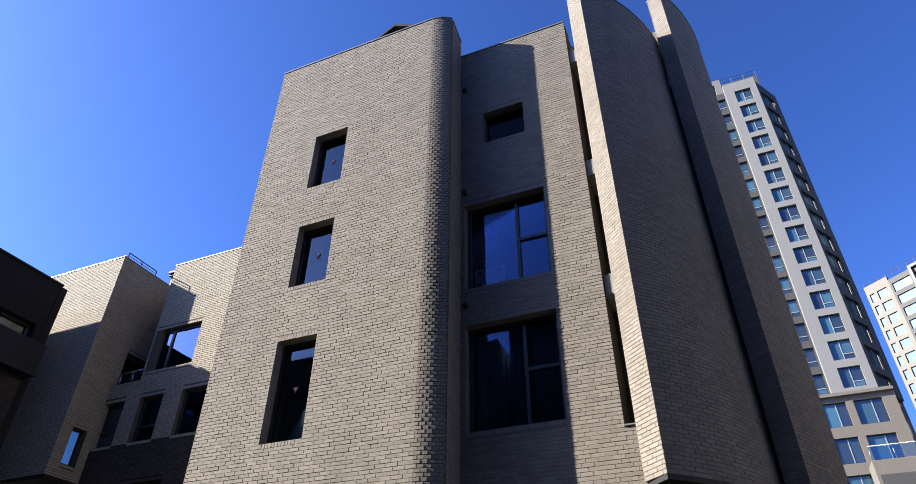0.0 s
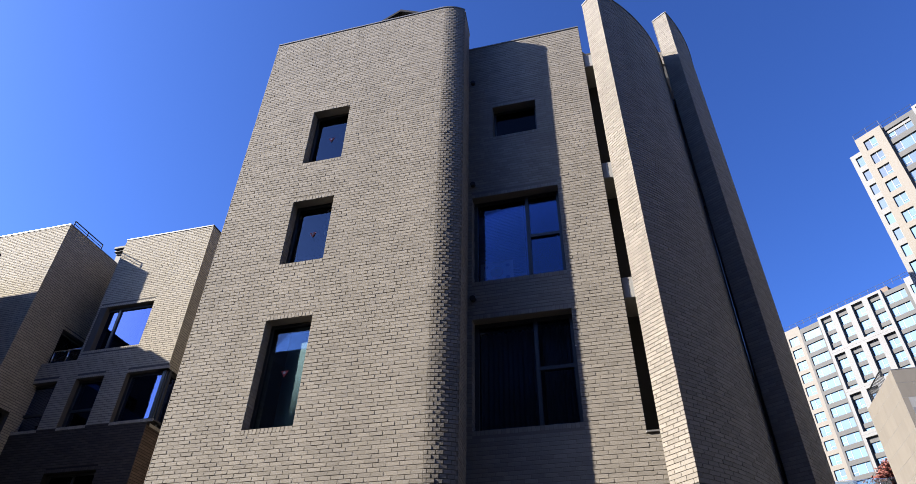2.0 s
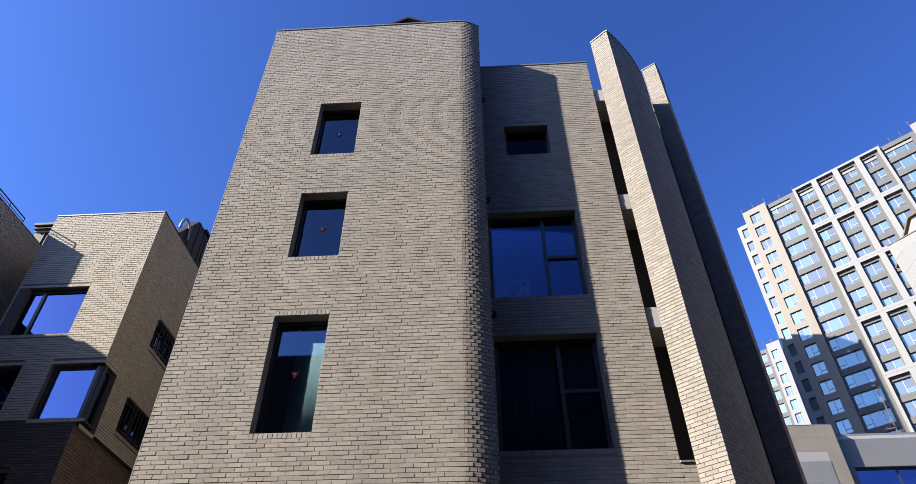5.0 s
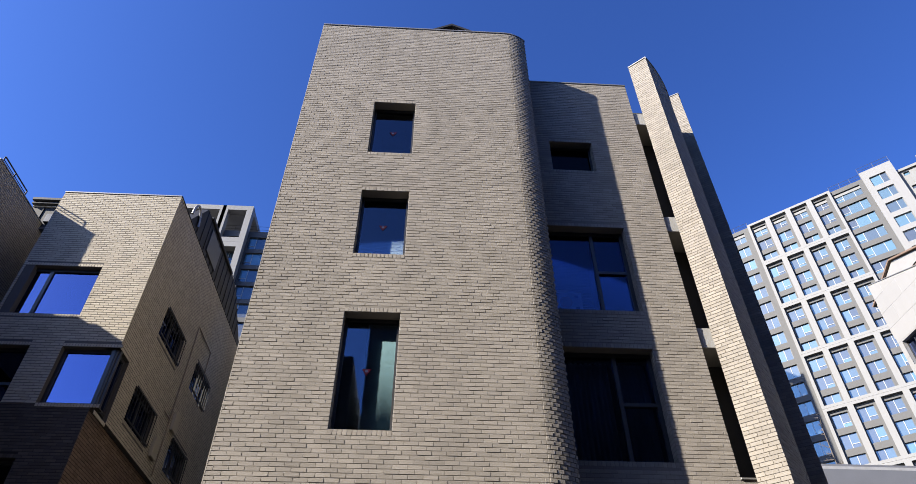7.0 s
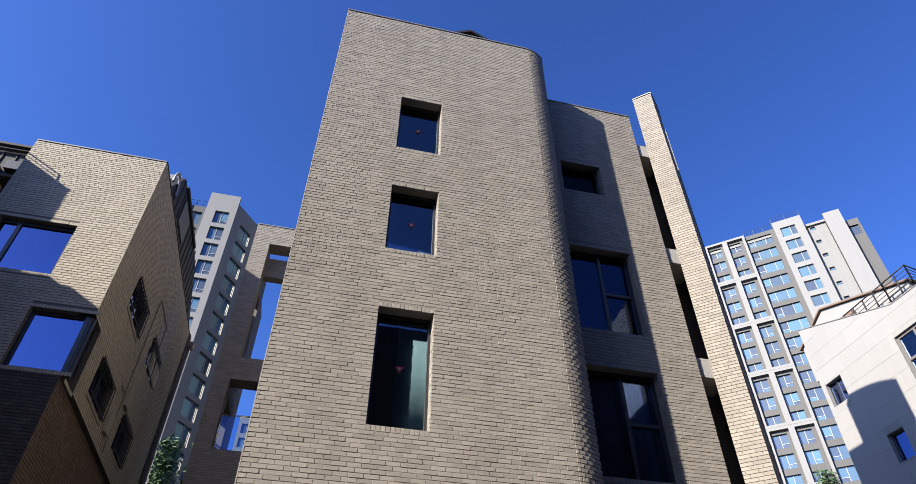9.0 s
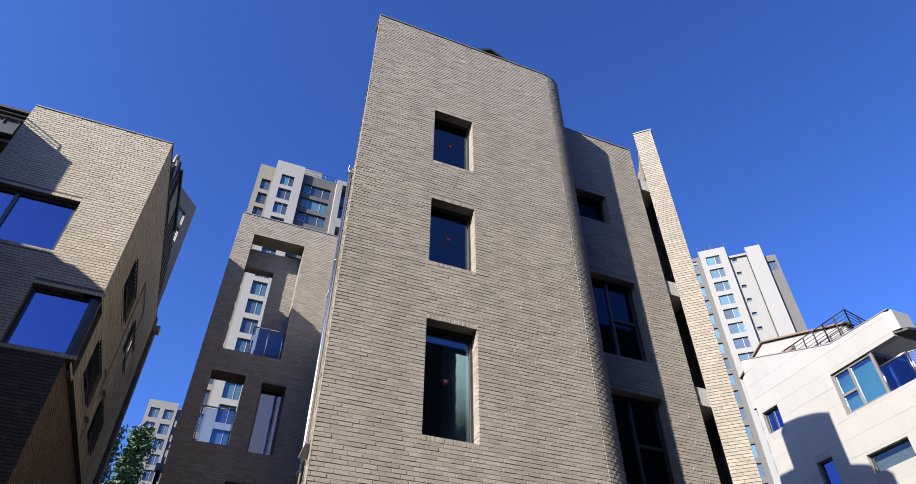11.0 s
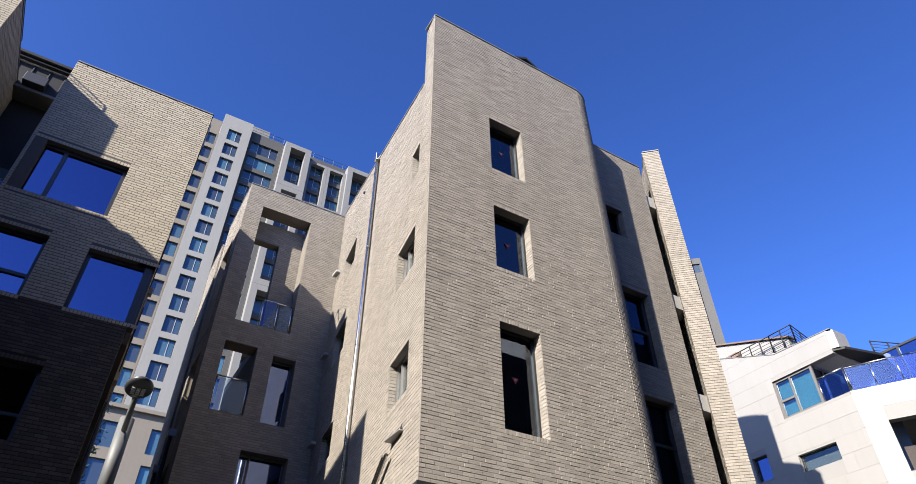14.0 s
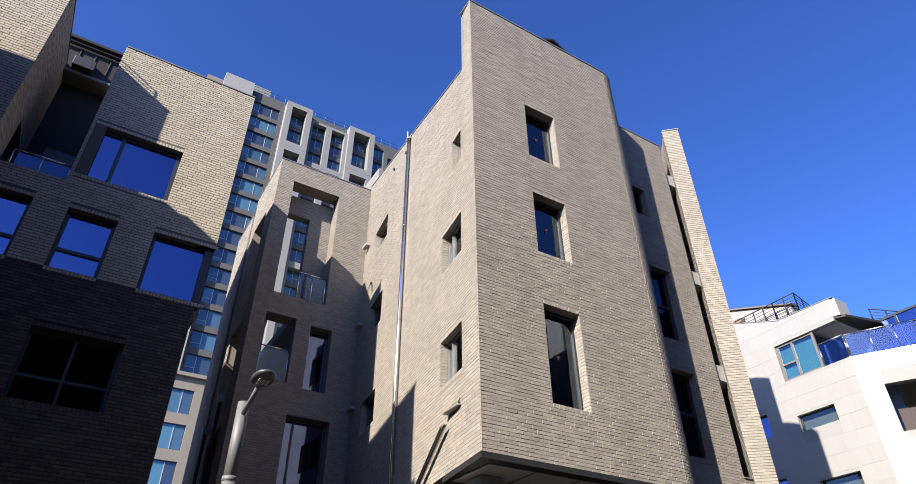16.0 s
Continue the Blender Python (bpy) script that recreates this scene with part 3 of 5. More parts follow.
right_low = Path([(-1.2, 9.6), (-0.75, 9.6)])
low_wall = wall("lower_wall", right_low, 3.98, 4.9, [], 0.5, M["mortar"], house)
block("slot_sill", (-1.21, 9.57, 4.9), (-0.8, 10.2, 4.93), M["cap"], house, 0.004)
# the slot's shade is put into this wall's near-black colour
block("slot_back", (-1.3, 10.35, 3.98), (0.2, 10.6, 15.4), M["deep_shade"], house, 0.0, "back wall of the slot, its shade put into the colour")
for z in (7.38, 10.3, 13.98):
    block("floor_slab", (-1.196, 9.66, z), (-0.5, 10.34, z + 0.44), M["concrete"], house, 0.01, "pale concrete slab edge in the slot")
block("slot_jamb", (-1.24, 9.62, 4.95), (-1.196, 10.34, 15.4), M["mortar"], house, 0.0)

for z in (14.1, 10.65, 7.72):
    rod("vent_cap", (-3.94, 9.52, z), (-3.94, 9.62, z), 0.055, M["black_metal"], house, 12, "small black vent cap")
# curtains and a flag behind the large panes
for z0, z1, x0, x1 in ((5.2, 7.2, -3.9, -2.9), (5.2, 7.2, -2.75, -2.2)):
    n = 60
    vs, fs = [], []
    for i in range(n + 1):
        x = x0 + (x1 - x0) * i / n
        y = 10.06 + 0.035 * math.sin(i * 1.15) + 0.015 * math.sin(i * 0.47)
        vs += [(x, y, z0), (x, y, z1), (x, y + 0.008, z1), (x, y + 0.008, z0)]
    for i in range(n):
        for a, b in ((0, 1), (1, 2), (2, 3), (3, 0)):
            fs.append((4 * i + a, 4 * i + b, 4 * i + 4 + b, 4 * i + 4 + a))
    tagged(mesh_object("curtain", vs, fs, M["curtain"], house, smooth=True), "grey-blue floor-length curtain in soft folds")
bm = bmesh.new()
for k in range(52):
    box_bm(bm, (-3.9, 9.99, 8.18 + k * 0.04), (-2.95, 10.0, 8.208 + k * 0.04))
part("window_blind", bm, M["curtain"], house, "dim grey-blue slat blind")
flag = block("flag", (-3.86, 9.90, 8.25), (-3.2, 9.912, 8.74), M["white_print"], house, 0.0, "white flag with a red and blue disc")
bm = bmesh.new()
bmesh.ops.create_cone(bm, cap_ends=True, segments=24, radius1=0.13, radius2=0.13, depth=0.006, matrix=Matrix.Translation((-3.53, 9.894, 8.495)) @ Matrix.Rotation(radians(90), 4, "X"))
disc = part("disc", bm, M["red"], flag)
for sx in (-1, 1):
    for sz in (-1, 1):
        block("emblem", (-3.53 + sx * 0.22 - 0.04, 9.892, 8.495 + sz * 0.14 - 0.03), (-3.53 + sx * 0.22 + 0.04, 9.898, 8.495 + sz * 0.14 + 0.03), M["blue_print"], flag, 0.0)

# curved fins
FIN1 = arc_path((-0.64, 9.13), 41, 11.5, 3.45)
FIN2 = arc_path((1.33, 11.33), 57, 10.5, 2.7)
for pts, left, low, high, th in ((FIN1, (-1.015, 9.475), 3.98, 16.22, 0.5), (FIN2, (0.98, 11.56), GROUND, 17.85, 0.42)):
    fp = Path(pts)
    fin = wall("curved_fin", fp, low, high, [], th, M["mortar"], house, label="tall curved brick fin wall")
    lay_bricks(fp, low, high, [], M["brick"], fin, RNG, rowlocks=False, proud=0.002)
    a, b = Vector(left), Vector(pts[0])
    nose = Path([tuple(a), tuple(b)])
    inset = Vector(((a - b).y, (b - a).x)).normalized() * 0.012
    rear = Vector(fp.at(0.3, 0.01 - th, 0)[:2])
    if (rear - a).dot(inset) < 0:
        inset = -inset
    slab("fin_core", [tuple(a + inset), tuple(b + inset), tuple(Vector(fp.at(0.3, -0.02, 0)[:2])), tuple(rear)], low, high - 0.01, M["mortar"], fin)
    lay_bricks(nose, low, high, [], M["brick"], fin, RNG, rowlocks=False, proud=-0.003, back=0.008, single=(4.0, 6.5), gap=0.008, rough=0.001)
    inner = Path([fp.at(u, -th, 0)[:2] for u in reversed(fp.u)])
    lay_bricks(inner, low, high, [], M["brick"], fin, RNG, rowlocks=False, proud=0.008, back=0.004)
    cap("fin_flashing", fp, high, fin, wide=th + 0.02, over=0.02, high=0.03)
    cap("fin_flashing", nose, high + 0.002, fin, wide=0.28, over=0.02, high=0.03)
rod("downpipe", (1.0, 11.93, GROUND), (1.0, 11.93, 14.5), 0.045, M["steel"], house, 12, "stainless rainwater pipe between the fins")
block("pipe_head", (0.88, 11.82, 14.48), (1.1, 12.02, 14.7), M["steel"], house, 0.01, "stainless rainwater box")
for z in (5.0, 8.0, 11.0, 14.0):
    rod("pipe_band", (1.0, 11.93, z), (1.0, 11.93, z + 0.05), 0.052, M["steel"], house, 12)
# added back wall, its near-black colour standing for the gap's shade
block("gap_back", (0.3, 12.8, GROUND), (1.8, 13.0, 17.34), M["deep_shade"], house, 0.0, "back wall between the fins, coloured near black as shade")
# unseen block added to keep the sun off the gap wall
block("rear_mass", (-0.9, 11.9, 15.2), (0.28, 14.0, 17.3), M["mortar"], house, 0.0)
slab("fin_underside", FIN1 + [Path(FIN1).at(u, -0.5, 0)[:2] for u in reversed(Path(FIN1).u)], 3.90, 3.975, M["black_metal"], house)
# wall and pipe between the fins
gap_wall = Path([(0.3, 12.75), (1.75, 12.75)])
gw = wall("gap_wall", gap_wall, 17.35, 17.95, [], 0.3, M["mortar"], house)
lay_bricks(gap_wall, 17.35, 17.95, [], M["brick"], gw, RNG, rowlocks=False)
# roofs, floors and the far walls that close the house
slab("roof_slab", [(-8.9, 9.05), (-4.5, 9.05), (-4.5, 17.4), (-7.6, 17.4)], 13.3, 13.6, M["concrete"], house)
slab("roof_slab", [(-4.4, 9.95), (-1.3, 9.95), (0.9, 12.9), (2.0, 17.4), (-4.4, 17.4)], 14.9, 15.2, M["concrete"], house)
slab("floor_plate", [(-8.95, 8.95), (-4.32, 8.95), (-4.32, 10.12), (-1.3, 10.12), (0.9, 12.9), (2.0, 17.4), (-7.6, 17.4)], 4.0, 4.2, M["deep_shade"], house)
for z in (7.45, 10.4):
    slab("floor_plate", [(-8.75, 9.12), (-4.32, 9.12), (-4.32, 10.12), (-1.3, 10.12), (0.4, 12.6), (1.6, 17.0), (-7.6, 17.0)], z, z + 0.2, M["deep_shade"], house)
block("north_wall", (-7.93, 17.41, 4.2), (2.2, 17.7, 15.2), M["mortar"], house, 0.0)
block("east_wall", (2.0, 14.2, GROUND), (2.25, 17.41, 15.2), M["mortar"], house, 0.0)
# one near-black colour covers the whole ground floor
block("ground_core", (-7.6, 10.2, GROUND), (0.3, 17.0, 3.86), M["umber_mortar"], house, 0.0, "set-back ground floor under the overhang, near black all over")
block("column", (-8.75, 9.3, GROUND), (-8.3, 9.75, 3.86), M["concrete"], house, 0.02, "concrete column under the overhang")
# soffit with dark edge trim
slab("soffit_trim", [(-9.23, 8.57), (-4.0, 8.57), (-3.9, 8.8), (-3.9, 10.2), (-9.0, 10.2)], 3.88, 3.985, M["black_metal"], house, "dark metal edge trim")
for k in range(5):
    block("soffit_panel", (-8.95 + k * 0.98, 8.78, 3.86), (-8.02 + k * 0.98, 9.95, 3.878), M["soffit_light"], house, 0.003)

# roof hatch that peeps over the parapet
hut = thing("roof_hatch", (-5.88, 9.6, 13.6), "dark metal gabled roof hatch with brown boards on posts", "roof hatch")
bm = bmesh.new()
pts = [(-6.52, 16.86), (-5.88, 17.26), (-5.1, 16.80), (-5.1, 16.72), (-5.88, 17.17), (-6.52, 16.78)]
f = bm.faces.new([bm.verts.new((x, 9.0, z)) for x, z in pts])
r = bmesh.ops.extrude_face_region(bm, geom=[f])
bmesh.ops.translate(bm, vec=(0, 1.2, 0), verts=[g for g in r["geom"] if isinstance(g, bmesh.types.BMVert)])
bmesh.ops.recalc_face_normals(bm, faces=bm.faces)
part("roof", bm, M["black_metal"], hut)
block("body", (-6.4, 9.25, 13.6), (-5.94, 10.1, 16.74), M["brown_wood"], hut, 0.01, "brown boarded side")
block("body", (-5.82, 9.25, 13.6), (-5.3, 10.1, 16.74), M["black_metal"], hut, 0.01)
rod("post", (-5.88, 9.22, 13.6), (-5.88, 9.22, 17.18), 0.03, M["black_metal"], hut, 8)
block("stair_head", (-4.5, 12.2, 15.2), (-3.2, 14.2, 17.3), M["black_metal"], house, 0.02)

# pipe, ledges and small metal on the side wall
PX = side.at(su(13.05), 0.07, 0)
rod("downpipe", (PX[0], PX[1], GROUND), (PX[0], PX[1], 14.98), 0.05, M["steel"], house, 14, "stainless rainwater pipe with bands")
block("pipe_head", (PX[0] - 0.09, PX[1] - 0.09, 14.98), (PX[0] + 0.12, PX[1] + 0.09, 15.22), M["steel"], house, 0.01, "stainless rainwater box")
for z in (2.6, 5.6, 8.6, 11.6):
    rod("pipe_band", (PX[0], PX[1], z), (PX[0], PX[1], z + 0.04), 0.057, M["steel"], house, 14)
for z in (7.7, 10.45, 13.55):
    lx = side.at(su(16.85), 0, 0)
    block("ledge", (lx[0] - 0.13, 16.95, z - 0.05), (lx[0] + 0.02, 17.3, z + 0.04), M["concrete"], house, 0.015, "small concrete ledge")
for y, z in ((13.4, 14.75), (14.6, 15.05)):
    v = side.at(su(y), 0, z)
    rod("vent_cap", (v[0] - 0.05, v[1], z), (v[0] + 0.05, v[1], z), 0.05, M["black_metal"], house, 12)
a, b = side.at(su(9.98), 0.1, 4.83), side.at(su(12.2), 0.1, 3.55)
bm = bmesh.new()
for d in (-0.05, 0.05):
    rod_bm(bm, (a[0], a[1] + d, a[2]), (b[0], b[1] + d, b[2]), 0.035, 10)
part("stair_rail", bm, M["steel"], house, "inclined stainless twin rail")
v = side.at(su(9.6), 0, 5.03)
block("vent_shelf", (v[0] - 0.1, 9.4, 5.04), (v[0] + 0.06, 9.97, 5.07), M["cap"], house, 0.003)
bm = bmesh.new()
vs = [bm.verts.new((v[0] - 0.02 + d, y, z)) for d in (0, 0.05) for y, z in ((9.38, 5.08), (9.60, 5.08), (9.38, 5.30))]
bm.faces.new(vs[:3])
bm.faces.new(vs[5:2:-1])
for k in range(3):
    bm.faces.new((vs[k], vs[k + 3], vs[(k + 1) % 3 + 3], vs[(k + 1) % 3]))
bmesh.ops.recalc_face_normals(bm, faces=bm.faces)
part("vent_hood", bm, M["black_metal"], house)

# ---- rear wing with the frame openings ----
wing = thing("rear_wing", (-10, 19, GROUND), "taupe brick rear wing with large frame openings and balconies", "house")
WX = -11.4
gfront = Path([(WX, 17.5), (-7.95, 17.5)])
ghole = [(-10.85 - WX, -9.15 - WX, 11.09, 15.58), (-10.94 - WX, -10.0 - WX, 8.25, 10.35), (-9.52 - WX, -8.82 - WX, 8.17, 10.24), (-9.86 - WX, -8.56 - WX, 4.6, 7.33)]
gw = wall("front_wall", gfront, GROUND, 16.4, ghole, 0.55, M["mortar"], wing)
lay_bricks(gfront, 3.0, 16.4, ghole, M["brick"], gw, RNG, rowlocks=False)
cap("flashing", gfront, 16.4, wing, wide=0.57)
gw2 = Path([(WX, 20.3), (WX, 17.5)])
west_holes = [(0.5, 1.9, 11.09, 14.6), (0.6, 1.9, 8.25, 10.35), (0.6, 1.9, 5.0, 7.0)]
gwest = wall("west_wall", gw2, GROUND, 16.4, west_holes, 0.4, M["mortar"], wing)
lay_bricks(gw2, 5.0, 16.4, west_holes, M["brick"], gwest, RNG, rowlocks=False)
cap("flashing", gw2, 16.4, wing, wide=0.42)
ginner = Path([(-11.0, 18.1), (-7.95, 18.1)])
inner_holes = [(0.0, 1.08, 11.09, 14.62)]
gin = wall("inner_wall", ginner, 11.06, 15.42, inner_holes, 0.3, M["mortar"], wing)
lay_bricks(ginner, 11.06, 15.42, inner_holes, M["brick"], gin, RNG, rowlocks=False)
block("terrace_slab", (-9.9, 18.42, 10.75), (-7.95, 22.0, 11.05), M["concrete"], wing, 0.0)
block("terrace_slab", (-11.0, 18.06, 7.85), (-7.95, 22.0, 8.2), M["concrete"], wing, 0.0)
block("inner_side", (-9.9, 18.06, 4.0), (-9.6, 22.0, 10.74), M["mortar"], wing, 0.0)
block("inner_mid", (-11.0, 21.0, 4.0), (-9.9, 21.2, 7.84), M["mortar"], wing, 0.0)
block("inner_back", (-9.6, 18.9, 4.0), (-7.95, 19.2, 10.74), M["mortar"], wing, 0.0)
window(gfront, ghole[2], wing, 0.3, fw=0.06, glass_mat=M["glass_blue"])
window(gfront, ghole[3], wing, 0.3, bars=(("v", 0.25, 0, 1),), fw=0.06, glass_mat=M["glass_blue"])


def glass_rail(parent, a, b, z0, high, posts=2, pane=None):
    """A glass balustrade between two plan points: panel, steel posts and hand rail."""
    rail = block("railing", (0, -0.006, 0.05), ((Vector(b) - Vector(a)).length, 0.006, high - 0.05), pane or M["glass_rail"], None, 0.0, "frameless glass balustrade panel")
    d = (Vector(b) - Vector(a)).normalized()
    m4 = Matrix(((d.x, -d.y, 0, a[0]), (d.y, d.x, 0, a[1]), (0, 0, 1, z0), (0, 0, 0, 1)))
    attach(rail, parent)
    rail.matrix_basis = m4
    rail.visible_shadow = False
    length = (Vector(b) - Vector(a)).length
    for k in range(posts):
        p = rod("post", (length * k / (posts - 1), 0, 0), (length * k / (posts - 1), 0, high), 0.02, M["steel"], None, 8)
        p.parent = rail
    p = rod("handrail", (0, 0, high), (length, 0, high), 0.022, M["steel"], None, 8)
    p.parent = rail
    return rail


glass_rail(wing, (-10.1, 17.62), (-9.2, 17.62), 11.09, 1.0, 3, M["glass_navy"])
glass_rail(wing, (-10.9, 17.62), (-10.04, 17.62), 8.25, 1.05, 2, M["glass_navy"])
tub = thing("planter_box", (-9.75, 18.3, 11.05), "small tan wooden box on the terrace", "box")
block("body", (-9.95, 18.12, 11.05), (-9.55, 18.5, 11.6), M["brown_wood"], tub, 0.015)
# stepped back part on the wing's west side
aw = Path([(-11.46, 20.3), (WX - 0.005, 20.3)])
aww = wall("west_step", aw, GROUND, 15.6, [], 0.4, M["mortar"], wing)
lay_bricks(aw, 4.0, 15.6, [], M["brick"], aww, RNG, rowlocks=False)
aw2 = Path([(-11.46, 22.2), (-11.46, 20.3)])
aww2 = wall("west_step_side", aw2, GROUND, 15.6, [], 0.35, M["mortar"], wing)
lay_bricks(aw2, 4.0, 15.6, [], M["brick"], aww2, RNG, rowlocks=False)
cap("flashing", aw2, 15.6, wing, wide=0.37)
# rainwater pipes and a sign board on the wing's west face
for y in (18.4, 19.6):
    rod("downpipe", (-11.55, y, GROUND), (-11.55, y, 7.9 - (y - 17.9) * 0.5), 0.05, M["black_metal"], wing, 10, "dark rainwater pipe")
    block("pipe_head", (-11.64, y - 0.09, 7.9 - (y - 17.9) * 0.5), (-11.44, y + 0.09, 8.1 - (y - 17.9) * 0.5), M["cap"], wing, 0.01)

# ---- the ivory brick house ----
ivory = thing("ivory_house", (-15.5, 16, GROUND), "ivory brick house on a dark brick base with corner window", "house")
CX = -13.36
cup = Path([(-16.6, 13.0), (CX, 13.0)])
up_holes = [(0.07, 1.98, 9.96, 11.44)]
cwall = wall("upper_wall", cup, 9.7, 14.09, up_holes, 0.35, M["grey_mortar"], ivory, M["deep_shade"])
cmid = Path([(-18.3, 13.0), (CX, 13.0)])
mid_holes = [(0.32, 1.32, 7.64, 9.07), (1.95, 2.9, 7.64, 9.07), (3.63, 5.0, 7.64, 9.07)]
mwall = wall("middle_wall", cmid, 7.62, 9.7, mid_holes, 0.35, M["grey_mortar"], ivory, M["deep_shade"])
clow = Path([(-18.3, 13.01), (-13.48, 13.01)])
low_holes = [(2.16, 3.76, 5.02, 6.40)]
lwall = wall("base_wall", clow, GROUND, 7.62, low_holes, 0.35, M["umber_mortar"], ivory, M["deep_shade"])
ceast = Path([(CX, 13.0), (CX, 21.8)])
east_holes = [(0.0, 0.66, 7.5, 9.07), (1.55, 3.25, 10.5, 11.36), (1.4, 3.0, 7.98, 8.87), (4.6, 6.2, 10.58, 11.46), (4.5, 6.0, 8.02, 8.95)]
ewall = wall("east_wall", ceast, 7.5, 14.09, east_holes, 0.35, M["grey_mortar"], ivory, M["deep_shade"])
celow = Path([(-13.48, 13.01), (-13.48, 21.8)])
elow_holes = [(2.9, 4.2, 4.3, 5.6)]
elow = wall("east_base", celow, GROUND, 7.5, elow_holes, 0.3, M["umber_mortar"], ivory, M["deep_shade"])
window(cup, up_holes[0], ivory, 0.14, bars=(("v", 0.34, 0, 1),), fw=0.09, glass_mat=M["glass_blue"], label="wide black-framed window, blue with sky")
for h in mid_holes[:2]:
    window(cmid, h, ivory, 0.16, bars=(("h", 0.36, 0, 1),), fw=0.075, glass_mat=M["glass_blue"], label="black-framed window with low bottom light")
window(cmid, (3.63, 4.93, 7.64, 9.07), ivory, 0.14, fw=0.075, glass_mat=M["glass_blue"], label="corner window with one large pane")
window(ceast, (0.08, 0.66, 7.64, 9.07), ivory, 0.10, fw=0.075, glass_mat=M["glass_blue"])
block("corner_post", (CX - 0.2, 13.1, 7.62), (CX - 0.06, 13.2, 9.07), M["frame"], ivory, 0.004)
window(clow, low_holes[0], ivory, 0.18, bars=(("v", 0.5, 0, 1), ("h", 0.36, 0, 1)), fw=0.06, glass_mat=M["glass_dark"], label="wide black-framed window in the base")
for h in east_holes[1:]:
    window(ceast, h, ivory, 0.12, bars=(("v", 0.5, 0, 1),), fw=0.06, glass_mat=M["glass_blue"], label="black-framed window behind a metal guard")
    gw_, gh_ = h[1] - h[0], h[3] - h[2]
    gaps = [(gw_ * k / 9 + 0.012, gw_ * (k + 1) / 9 - 0.012, 0.05, gh_ - 0.05) for k in range(9)]
    me = frame_mesh("window_guard", gw_, gh_, gaps, 0.02, 0.02)
    me.materials.append(M["black_metal"])
    me.materials.append(M["black_metal"])
    g = new("window_guard", me)
    attach(g, ivory)
    g.matrix_basis = ceast.matrix(h[0], 0.06, h[2])
    tagged(g, "black metal window guard")
window(celow, elow_holes[0], ivory, 0.12, fw=0.06)
cap("flashing", cup, 14.09, ivory, wide=0.37)
cap("flashing", ceast, 14.09, ivory, wide=0.37, material=M["black_metal"])
upper_return = Path([(-16.6, 16.5), (-16.6, 13.0)])
urw = wall("upper_return", upper_return, 9.7, 14.09, [], 0.3, M["grey_mortar"], ivory)
# balcony recess between the two volumes, its rail, and the dark metal roof
block("balcony_floor", (-18.3, 13.36, 9.45), (-13.7, 21.6, 9.69), M["concrete"], ivory, 0.0)
# black paint here carries the shade of the balcony recess
block("recess_wall", (-18.3, 14.9, 9.7), (-16.62, 15.1, 13.89), M["black_metal"], ivory, 0.0, "balcony back wall, coloured black for the recess's shade")
block("balcony_door", (-17.5, 14.84, 9.7), (-16.8, 14.9, 11.7), M["frame"], ivory, 0.005)
glass_rail(ivory, (-17.68, 13.12), (-16.62, 13.12), 9.7, 0.45, 3)
block("house_roof", (-16.5, 13.4, 13.6), (-13.7, 21.6, 13.8), M["concrete"], ivory, 0.0)
bm = bmesh.new()
f = bm.faces.new([bm.verts.new((-13.38, y, z)) for y, z in ((14.0, 14.16), (21.2, 14.16), (19.2, 15.45), (18.2, 15.62), (14.9, 15.45))])
r = bmesh.ops.extrude_face_region(bm, geom=[f])
bmesh.ops.translate(bm, vec=(-0.3, 0, 0), verts=[g for g in r["geom"] if isinstance(g, bmesh.types.BMVert)])
for k in range(15):
    y = 14.6 + k * 0.4
    rod("seam", (-13.375, y, 14.16), (-13.375, y, min(15.45 + 0.05 * (y - 14.9), 15.45 + (19.2 - y) * 0.62, 14.2 + (y - 14.0) * 1.4)), 0.02, M["black_metal"], ivory, 6)
bmesh.ops.recalc_face_normals(bm, faces=bm.faces)
part("metal_roof", bm, M["black_metal"], ivory, "black standing-seam metal roof wall")
block("roof_crest", (-16.5, 15.3, 15.42), (-13.3, 18.2, 15.52), M["black_metal"], ivory, 0.02)
for y in (15.6,):
    block("dormer_window", (-13.5, y, 14.35), (-13.34, y + 1.1, 15.25), M["frame"], ivory, 0.01, "dark roof window box")
block("metal_roof", (-18.4, 14.4, 14.0), (-16.62, 14.5, 14.8), M["black_metal"], ivory, 0.004, "black standing-seam panels over the balcony")
for k in range(5):
    block("seam", (-18.05 + k * 0.36, 14.37, 14.01), (-18.02 + k * 0.36, 14.4, 14.79), M["black_metal"], ivory, 0.004)
block("trim_strip", (-18.4, 14.36, 14.8), (-16.62, 14.5, 14.83), M["concrete"], ivory, 0.003, "pale metal strip under the gutter")
block("gutter", (-18.4, 14.26, 14.84), (-16.62, 14.5, 14.9), M["black_metal"], ivory, 0.01)
block("gutter", (-18.4, 14.2, 14.94), (-16.62, 14.5, 15.04), M["black_metal"], ivory, 0.01)
block("roof_vent", (-17.72, 14.2, 14.04), (-17.22, 14.4, 14.36), M["frame"], ivory, 0.01, "black vent box on the panels")
block("soffit", (-18.4, 14.38, 13.9), (-16.62, 15.1, 13.99), M["soffit"], ivory, 0.004)
bm = bmesh.new()
arch = [Vector((-13.34, 14.2 + 0.30 * math.cos(radians(a)), 14.3 + 0.55 * math.sin(radians(a)))) for a in range(0, 181, 15)]
